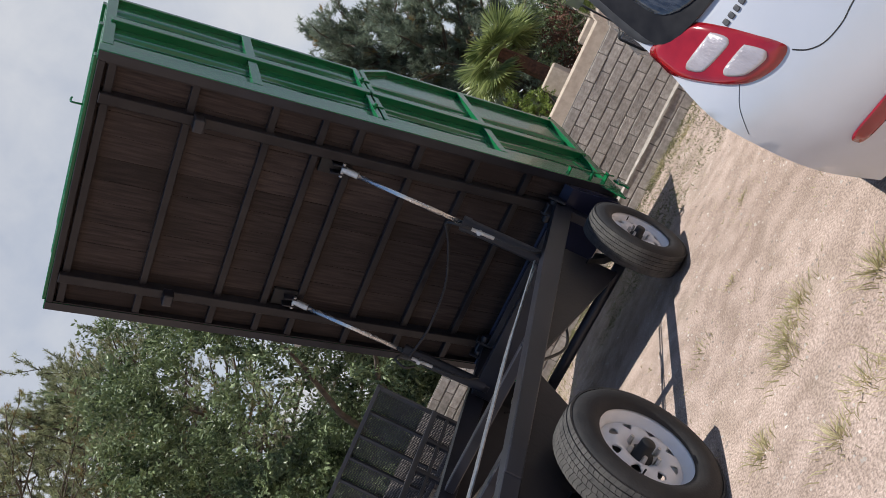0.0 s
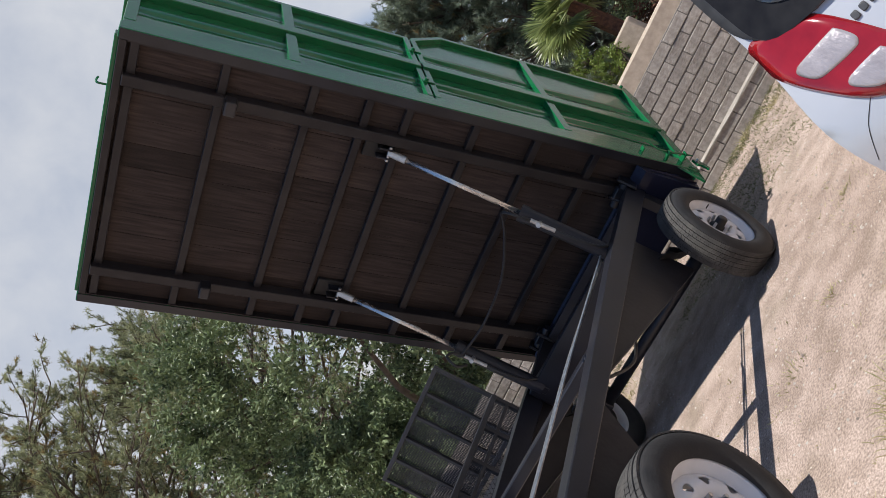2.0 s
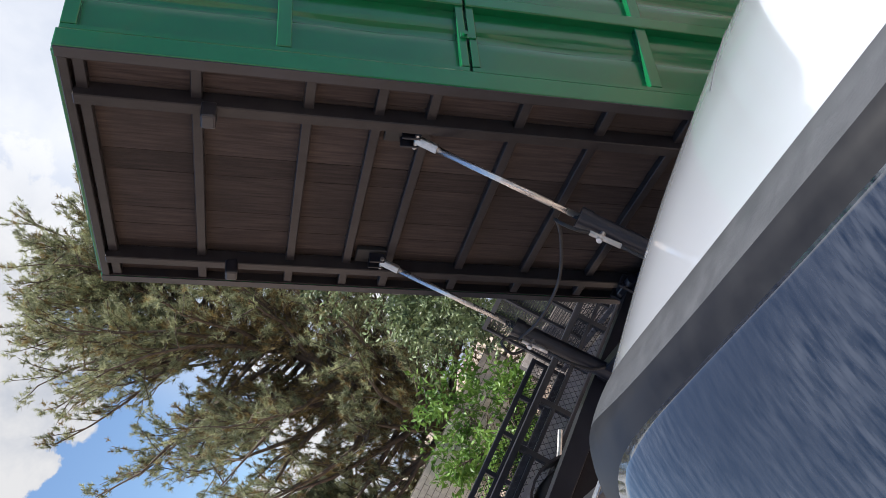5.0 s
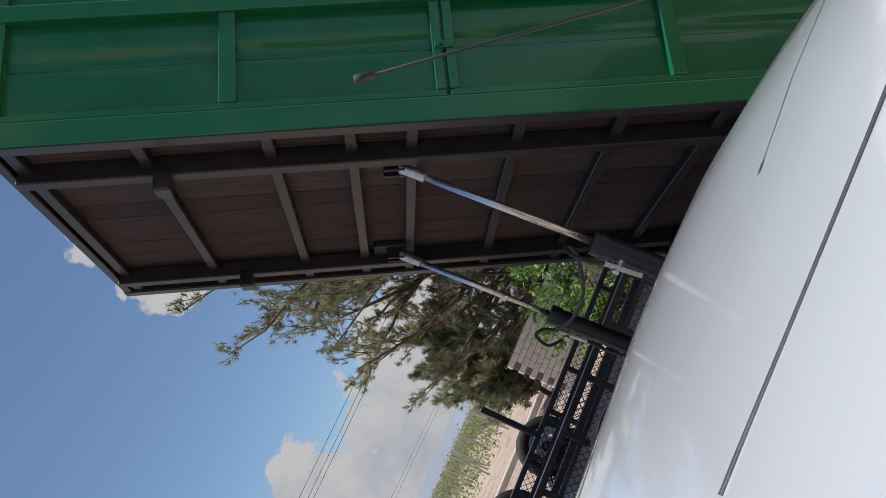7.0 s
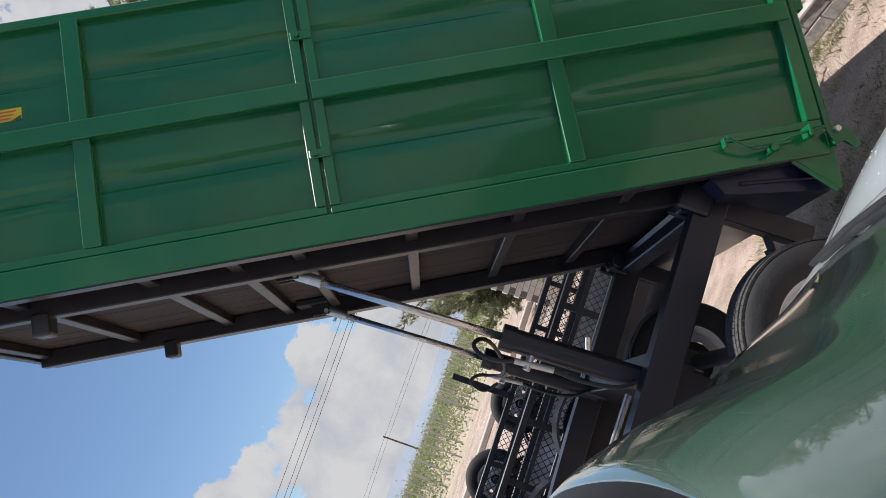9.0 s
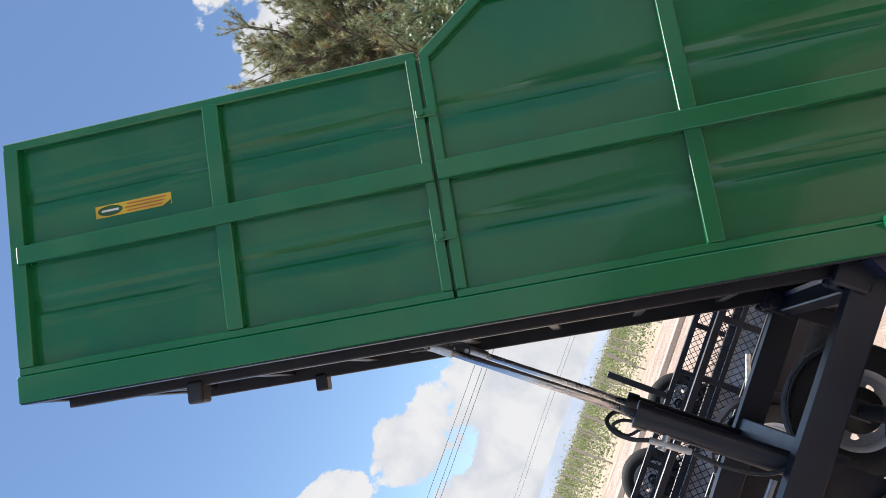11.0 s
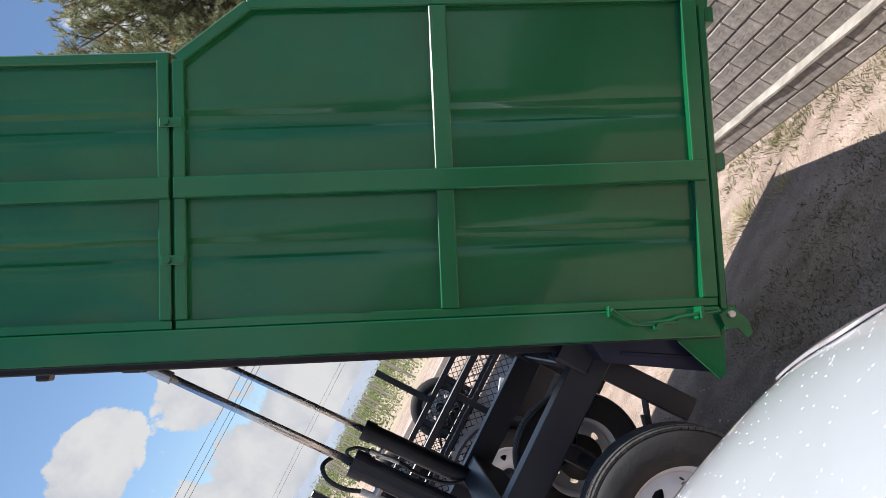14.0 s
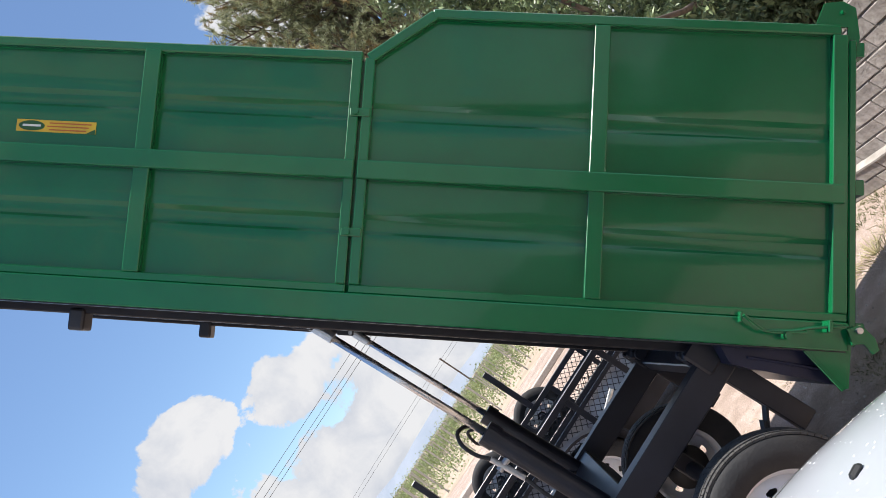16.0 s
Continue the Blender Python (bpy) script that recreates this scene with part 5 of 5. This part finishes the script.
# ---- low brick wall beside the bush ----
low_wall = part("wall_2", boxed(0.75, 4.4, 11.3, 11.42, 0, 1.36), MORTAR, kind="structure", label="low wall of pale cement bricks", category="wall")
v, f = [], []
for c in range(13):
    for i in range(14):
        x0 = 0.72 + (i + 0.5 * (c % 2)) * 0.27
        if x0 > 4.2:
            continue
        b = len(v)
        z0, z1 = 0.005 + c * 0.104, 0.005 + c * 0.104 + 0.094
        v += [(x0, 11.42, z0), (x0 + 0.26, 11.42, z0), (x0 + 0.26, 11.288, z0), (x0, 11.288, z0), (x0, 11.42, z1), (x0 + 0.26, 11.42, z1), (x0 + 0.26, 11.288, z1), (x0, 11.288, z1)]
        f += [tuple(b + q for q in s) for s in ((0, 1, 2, 3), (4, 7, 6, 5), (3, 2, 6, 7), (0, 4, 5, 1), (1, 5, 6, 2), (0, 3, 7, 4))]
part("brickwork", (v, f), PALE_BRICK, low_wall, kind="stuff")

# ---- vineyard, wires ----
v, f, pv, pf = [], [], [], []
pts = []
r = random.Random(31)
for row in range(26):
    y = 28.5 + row * 2.6 + row * row * 0.03
    near_row = row < 5
    for _ in range(4200 if near_row else 9500 if row < 15 else 5000):
        x = r.uniform(-48, 16)
        pts.append((Vector((x, y + r.gauss(0, 0.14), abs(r.gauss(0.40 if near_row else 0.85, 0.20 if near_row else 0.34)))), Vector((0, 0, 0.5))))
    for k in range(36):
        x = -48 + k * 1.8 + 0.4 * (row % 3)
        box_v = len(pv)
        pv += [(x + a, y + b, z) for z in (0, 1.55) for a, b in ((0, 0), (0.06, 0), (0.06, 0.06), (0, 0.06))]
        pf += [tuple(box_v + q for q in s) for s in ((0, 1, 5, 4), (1, 2, 6, 5), (2, 3, 7, 6), (3, 0, 4, 7), (4, 5, 6, 7))]
part("vineyard", leaf_quads(pts, 0.105, 31, 0.7), VINE, kind="stuff", label="rows of green vines across the field", category="vineyard")
part("vine_posts", (pv, pf), CEMENT, kind="stuff", label="weathered wooden posts along the vine rows", category="posts")
line = thing("power_line", (-34, 38, 0), "grey utility poles carrying thin power lines", "power line")
for x in (-46, 34):
    pole = part("pole", rodded((x, 38, 0), (x, 38, 8.2), 0.13, 10, 0.09), BARK, line)
    part("crossarm", boxed(x - 0.06, x + 0.06, 37.2, 38.8, 7.5, 7.62), BARK, pole)
for y, z in ((37.6, 7.66), (38.5, 7.40), (38.0, 7.1)):
    part("wire", tube([(-46, y, z), (-26, y, z - 0.35), (-6, y, z - 0.48), (14, y, z - 0.35), (34, y, z)], 0.013, 5, 8), DARK, line)
far_line = thing("power_line", (-90, 150, 0), "distant utility line above the vineyard", "power line")
for x in (-120, -10, 90):
    part("pole", rodded((x, 150, 0), (x, 150, 8.2), 0.15, 8), BARK, far_line)
for z in (7.9, 7.2):
    part("wire", tube([(-120, 150, z), (-65, 150, z - 0.7), (-10, 150, z), (40, 150, z - 0.7), (90, 150, z)], 0.028, 4, 8), DARK, far_line)

# ---- mesh-sided utility trailer behind ----
util = thing("utility_trailer", (-0.8, 4.35, 0), "black mesh-sided utility trailer with its ramp gate up", "trailer")
X0, X1, Y0, Y1 = -2.75, 1.0, 3.42, 5.25


def expanded_mesh(u0, u1, v0, v1, put, pitch=0.062, rise=0.032, w=0.006):
    """Diamond mesh: crossing strands between two edges."""
    v, f = [], []
    slope = rise / pitch * 2

    def strand(a, b):
        d = (b[0] - a[0], b[1] - a[1])
        ln = math.hypot(*d) or 1
        nx, ny = -d[1] / ln * w / 2, d[0] / ln * w / 2
        k = len(v)
        v.extend([put(a[0] + nx, a[1] + ny, 0), put(b[0] + nx, b[1] + ny, 0), put(b[0] - nx, b[1] - ny, 0.003), put(a[0] - nx, a[1] - ny, 0.003)])
        f.append((k, k + 1, k + 2, k + 3))
    high = v1 - v0
    run = high / slope
    n = int((u1 - u0 + run) / pitch) + 1
    for i in range(n):
        for sgn in (1, -1):
            a = u0 - run + i * pitch if sgn > 0 else u0 + i * pitch
            p, q = (a, v0), (a + sgn * run, v1)
            if sgn < 0:
                p, q = (a, v0), (a - run, v1)
            # clip to the panel
            (pa, pz), (qa, qz) = p, q
            if pa == qa:
                continue
            for _ in range(2):
                for lim, low_side in ((u0, True), (u1, False)):
                    if low_side and pa < lim <= qa or (not low_side and pa > lim >= qa):
                        pz += (qz - pz) * (lim - pa) / (qa - pa)
                        pa = lim
                    if low_side and qa < lim <= pa or (not low_side and qa > lim >= pa):
                        qz += (pz - qz) * (lim - qa) / (pa - qa)
                        qa = lim
            if (pa < u0 and qa < u0) or (pa > u1 and qa > u1):
                continue
            strand((pa, pz), (qa, qz))
    return v, f


part("deck", boxed(X0, X1, Y0 + 0.05, Y1 - 0.05, 0.50, 0.56), BLACK, util)
for y in (Y0 + 0.06, (Y0 + Y1) / 2, Y1 - 0.06):
    part("chassis_rail", boxed(X0, X1, y - 0.03, y + 0.03, 0.34, 0.498, bevel=0.004), BLACK, util)
for k in range(7):
    x = X0 + 0.3 + k * 0.53
    part("chassis_cross_member", boxed(x - 0.03, x + 0.03, Y0 + 0.092, (Y0 + Y1) / 2 - 0.032, 0.42, 0.498), BLACK, util)
for y in (Y0, Y1):
    low_r = part("side_frame", boxed(X0, X1 + 0.0, y - 0.03, y + 0.03, 0.58, 0.66, bevel=0.005), BLACK, util)
    part("top_rail", boxed(X0, X1, y - 0.025, y + 0.025, 0.93, 0.985, bevel=0.005), BLACK, low_r)
    part("mid_rail", boxed(X0, X1, y - 0.02, y + 0.02, 0.79, 0.825, bevel=0.004), BLACK, low_r)
    for k in range(9):
        x = X0 + 0.025 + (X1 - X0 - 0.05) * k / 8
        part("stake", boxed(x - 0.025, x + 0.025, y - 0.022, y + 0.022, 0.66, 0.935, bevel=0.004), BLACK, low_r)
    part("mesh_panel", expanded_mesh(X0, X1, 0.66, 0.935, lambda a, b, o, y=y: (a, y + o, b)), BLACK, low_r, kind="stuff")
gate2 = part("ramp_gate", boxed(X1 + 0.02, X1 + 0.06, Y0 + 0.02, Y1 - 0.02, 0.60, 0.65, bevel=0.004), BLACK, util, "raised black mesh ramp gate")
part("gate_top", boxed(X1 + 0.02, X1 + 0.06, Y0 + 0.02, Y1 - 0.02, 1.58, 1.63, bevel=0.004), BLACK, gate2)
for k in range(6):
    y = Y0 + 0.045 + (Y1 - Y0 - 0.09) * k / 5
    part("gate_bar", boxed(X1 + 0.025, X1 + 0.055, y - 0.018, y + 0.018, 0.64, 1.59), BLACK, gate2)
v, f = [], []
for k in range(int((Y1 - Y0 - 0.08) / 0.020)):
    y = Y0 + 0.05 + k * 0.020
    f.append(tuple(range(len(v), len(v) + 4)))
    v += [(X1 + 0.064, y, 0.64), (X1 + 0.064, y + 0.0105, 0.64), (X1 + 0.064, y + 0.0105, 1.59), (X1 + 0.064, y, 1.59)]
for k in range(31):
    z = 0.66 + k * 0.03
    f.append(tuple(range(len(v), len(v) + 4)))
    v += [(X1 + 0.066, Y0 + 0.04, z), (X1 + 0.066, Y1 - 0.04, z), (X1 + 0.066, Y1 - 0.04, z + 0.009), (X1 + 0.066, Y0 + 0.04, z + 0.009)]
part("gate_mesh", (v, f), BLACK, gate2, kind="stuff")
for x in (-1.20, -1.95):
    for y, turn in ((Y1 + 0.20, math.pi), (Y0 - 0.2, 0)):
        m = Matrix.Translation((x, y, 0.36)) @ Matrix.Rotation(turn, 4, "Z")
        wh = place("wheel", MESHES["rim"], util, "", m)
        for key in ("tyre", "disc", "hub"):
            place(key, MESHES[key], wh, "", m)
    for y in (Y1 + 0.2, Y0 - 0.2):
        v, f = [], []
        for k in range(15):
            a = math.pi * k / 14
            for rr in (0.40, 0.42):
                for yy in (y - 0.12, y + 0.12):
                    v.append((x + rr * math.cos(a), yy, 0.36 + rr * math.sin(a)))
        for k in range(14):
            b = 4 * k
            f += [(b, b + 1, b + 5, b + 4), (b + 2, b + 6, b + 7, b + 3), (b, b + 4, b + 6, b + 2), (b + 1, b + 3, b + 7, b + 5)]
        part("mudguard", (v, f), BLACK, util)
# wheels beyond the far side: height guessed, bracket added to carry them
for x in (-1.17, -1.94):
    m = Matrix.Translation((x, Y1 + 0.20, 0.83)) @ Matrix.Rotation(math.pi, 4, "Z") @ Matrix.Scale(0.85, 4)
    far_wheel = place("far_side_wheel", MESHES["rim"], util, "white-rimmed wheel beyond the far mesh side", m)
    for key in ("tyre", "disc", "hub"):
        place(key, MESHES[key], far_wheel, "", m)
    part("added_bracket", rodded((x, Y1 + 0.03, 0.83), (x, Y1 + 0.22, 0.83), 0.03, 12), BLACK, util)
part("axle", boxed(-2.0, -1.15, Y0 - 0.1, Y1 + 0.1, 0.42, 0.5), BLACK, util)
for x in (-1.14, -2.42):
    part("corner_post", boxed(x - 0.03, x + 0.03, Y1 - 0.03, Y1 + 0.03, 0.98, 1.56, bevel=0.005), BLACK, util)
part("cable_coil", tube([(-0.6, 3.36, 0.70), (-0.9, 3.34, 0.62), (-1.4, 3.33, 0.60), (-1.9, 3.34, 0.63), (-2.4, 3.35, 0.66)], 0.02), ZINC, util)
part("tongue", beamed((X0, (Y0 + Y1) / 2, 0.54), (X0 - 1.3, (Y0 + Y1) / 2, 0.50), 0.09, 0.09), BLACK, util)
part("stand", rodded((X0 - 1.1, (Y0 + Y1) / 2, 0.0), (X0 - 1.1, (Y0 + Y1) / 2, 0.6), 0.03, 10), BLACK, util)

# ---- grass and stones ----
def tuft(pts_v, pts_f, x, y, n, h, spread, r):
    for _ in range(n):
        a, q = r.uniform(0, 6.28), abs(r.gauss(0, spread))
        p = Vector((x + q * math.cos(a), y + q * math.sin(a), 0))
        d = Vector((math.cos(a) * r.uniform(0.2, 1.3), math.sin(a) * r.uniform(0.2, 1.3), 1)).normalized()
        s = h * r.uniform(0.4, 1.2)
        w = d.cross(Vector((r.gauss(0, 1), r.gauss(0, 1), 0.1))).normalized() * 0.0019
        b = len(pts_v)
        m = p + d * s * 0.55
        t = p + d * s + Vector((d.x, d.y, 0)) * s * 0.35 - Vector((0, 0, s * 0.12))
        pts_v += [tuple(p - w), tuple(p + w), tuple(m + w * 0.8), tuple(m - w * 0.8), tuple(t)]
        pts_f += [(b, b + 1, b + 2, b + 3), (b + 3, b + 2, b + 4)]


v, f = [], []
r = random.Random(41)
for x, y, n, h, s in ((-2.92, -0.60, 90, 0.10, 0.07), (-2.80, -0.72, 110, 0.07, 0.09), (-3.05, -0.56, 60, 0.09, 0.06), (-3.36, -0.31, 70, 0.09, 0.05), (-3.72, -0.68, 60, 0.09, 0.05), (-3.62, -0.86, 50, 0.07, 0.06), (-3.21, -1.11, 80, 0.11, 0.06), (-3.75, -1.05, 90, 0.11, 0.07),
                      (-2.1, 0.0, 40, 0.05, 0.07), (-1.9, -0.35, 30, 0.04, 0.05), (-1.2, -0.6, 30, 0.04, 0.06), (0.95, 2.02, 110, 0.16, 0.10), (0.2, 2.15, 120, 0.09, 0.20), (1.1, 1.7, 60, 0.12, 0.1), (0.6, 2.3, 120, 0.10, 0.2), (1.6, -0.2, 90, 0.10, 0.12), (1.85, 0.25, 80, 0.12, 0.1), (-2.9, 1.2, 60, 0.06, 0.2)):
    tuft(v, f, x, y, int(n * 1.7), h * 0.72, s * 1.15, r)
for _ in range(60):
    tuft(v, f, r.uniform(-8, 2), r.uniform(-3, 3.2), 7, 0.03, 0.04, r)
for _ in range(420):
    tuft(v, f, r.uniform(-5.4, 1.6), r.uniform(-2.4, 0.9), 5, 0.016, 0.03, r)
part("grass", (v, f), GRASS, kind="stuff", label="sparse tufts of dry yellow-green grass", category="grass")
v, f = [], []
for _ in range(330):
    t = r.uniform(-3.5, 5.0)
    tuft(v, f, 2.13 - 0.19 * t - 0.08 - abs(r.gauss(0, 0.22)), 0.98 * t, 24, 0.045, 0.06, r)
for _ in range(90):
    tuft(v, f, r.uniform(-3.2, -0.6), r.uniform(1.9, 3.2), 24, 0.06, 0.08, r)
# faint grass behind the trailer, thickened to darken the shaded ground
for _ in range(950):
    tuft(v, f, r.uniform(0.1, 2.0), r.uniform(-2.2, 1.3), 12, 0.024, 0.06, r)
part("weeds", (v, f), WEED, kind="stuff", label="low olive weeds along the wall foot", category="weeds")
v, f = [], []
for _ in range(22000):
    x, y = r.uniform(-5.2, 2.2), r.uniform(-2.6, 2.6)
    s = 0.0020 + 0.0095 * r.random() ** 5
    b = len(v)
    a = r.uniform(0, 6.28)
    ca, sa = math.cos(a) * s, math.sin(a) * s
    v += [(x + ca, y + sa, 0), (x - sa * 0.8, y + ca * 0.8, 0), (x - ca, y - sa, 0), (x + sa * 0.8, y - ca * 0.8, 0), (x + r.uniform(-1, 1) * s * 0.3, y + r.uniform(-1, 1) * s * 0.3, s * r.uniform(0.5, 1.0))]
    f += [(b, b + 1, b + 4), (b + 1, b + 2, b + 4), (b + 2, b + 3, b + 4), (b + 3, b, b + 4)]
part("gravel", (v, f), PEBBLE, kind="stuff", label="fine pale gravel strewn over the yard", category="gravel")

# ---- block wall of cement bricks ----
ALONG = math.atan2(0.98, -0.19)
WALL = Matrix.Translation((2.13, 0, 0)) @ Matrix.Rotation(ALONG, 4, "Z")
wall = part("wall_1", boxed(-9.0, 5.75, -0.128, -0.006, 0, 1.04), MORTAR, None, "weathered grey cement-brick wall with a pale ledge", WALL, kind="structure", category="wall")
part("footing", boxed(-9.0, 5.75, 0.001, 0.05, 0, 0.19), MORTAR, wall, "", WALL)
bm = bmesh.new()
box(bm, -9.0, 5.75, -0.002, 0.066, 0.192, 0.222)
bmesh.ops.subdivide_edges(bm, edges=[e for e in bm.edges if abs((e.verts[0].co - e.verts[1].co).x) > 1], cuts=120, use_grid_fill=True)
for q in bm.verts:
    if q.co.z > 0.2 and q.co.y > 0.03:
        q.co.z -= 0.016 + 0.010 * noise.noise((q.co.x * 3, 0, 0))
    q.co.y += 0.008 * noise.noise((q.co.x * 5, q.co.z * 9, 2)) if q.co.y > 0.03 else 0
part("ledge", bm, LEDGE, wall, "pale cement ledge", WALL)
BL, BH = 0.292, 0.104
brick_me = []
for k in range(5):
    bm = bmesh.new()
    rr = random.Random(k)
    box(bm, 0.004, BL - 0.006, -0.066, 0.066, 0.004, BH - 0.007, bevel=0.004)
    for q in bm.verts:
        q.co += Vector((rr.uniform(-1, 1), rr.uniform(-1, 1), rr.uniform(-1, 1))) * 0.0022
    me = bpy.data.meshes.new("brick")
    bmesh.ops.recalc_face_normals(bm, faces=bm.faces)
    bm.to_mesh(me)
    bm.free()
    me.materials.append(BLOCK)
    brick_me.append(me)
rest = bmesh.new()
r = random.Random(51)
near = 0
for c in range(10):
    for i in range(-31, 20):
        x = (i + 0.5 * (c % 2)) * BL
        if x < -9.0 or x + BL > 5.8:
            continue
        proud = 0.0 if c > 1 else 0.056
        m = Matrix.Translation((x, -0.066 + proud + r.uniform(-0.003, 0.003), c * BH)) @ Matrix.Rotation(r.uniform(-0.006, 0.006), 4, "Z")
        if -2.4 < x < 5.6 and near < 300:
            place("brick", brick_me[r.randrange(5)], wall, "", WALL @ m)
            near += 1
        else:
            k = len(rest.verts)
            rest.from_mesh(brick_me[r.randrange(5)])
            rest.verts.ensure_lookup_table()
            bmesh.ops.transform(rest, matrix=m, verts=rest.verts[k:])
part("brickwork", rest, BLOCK, wall, "", WALL, kind="stuff")
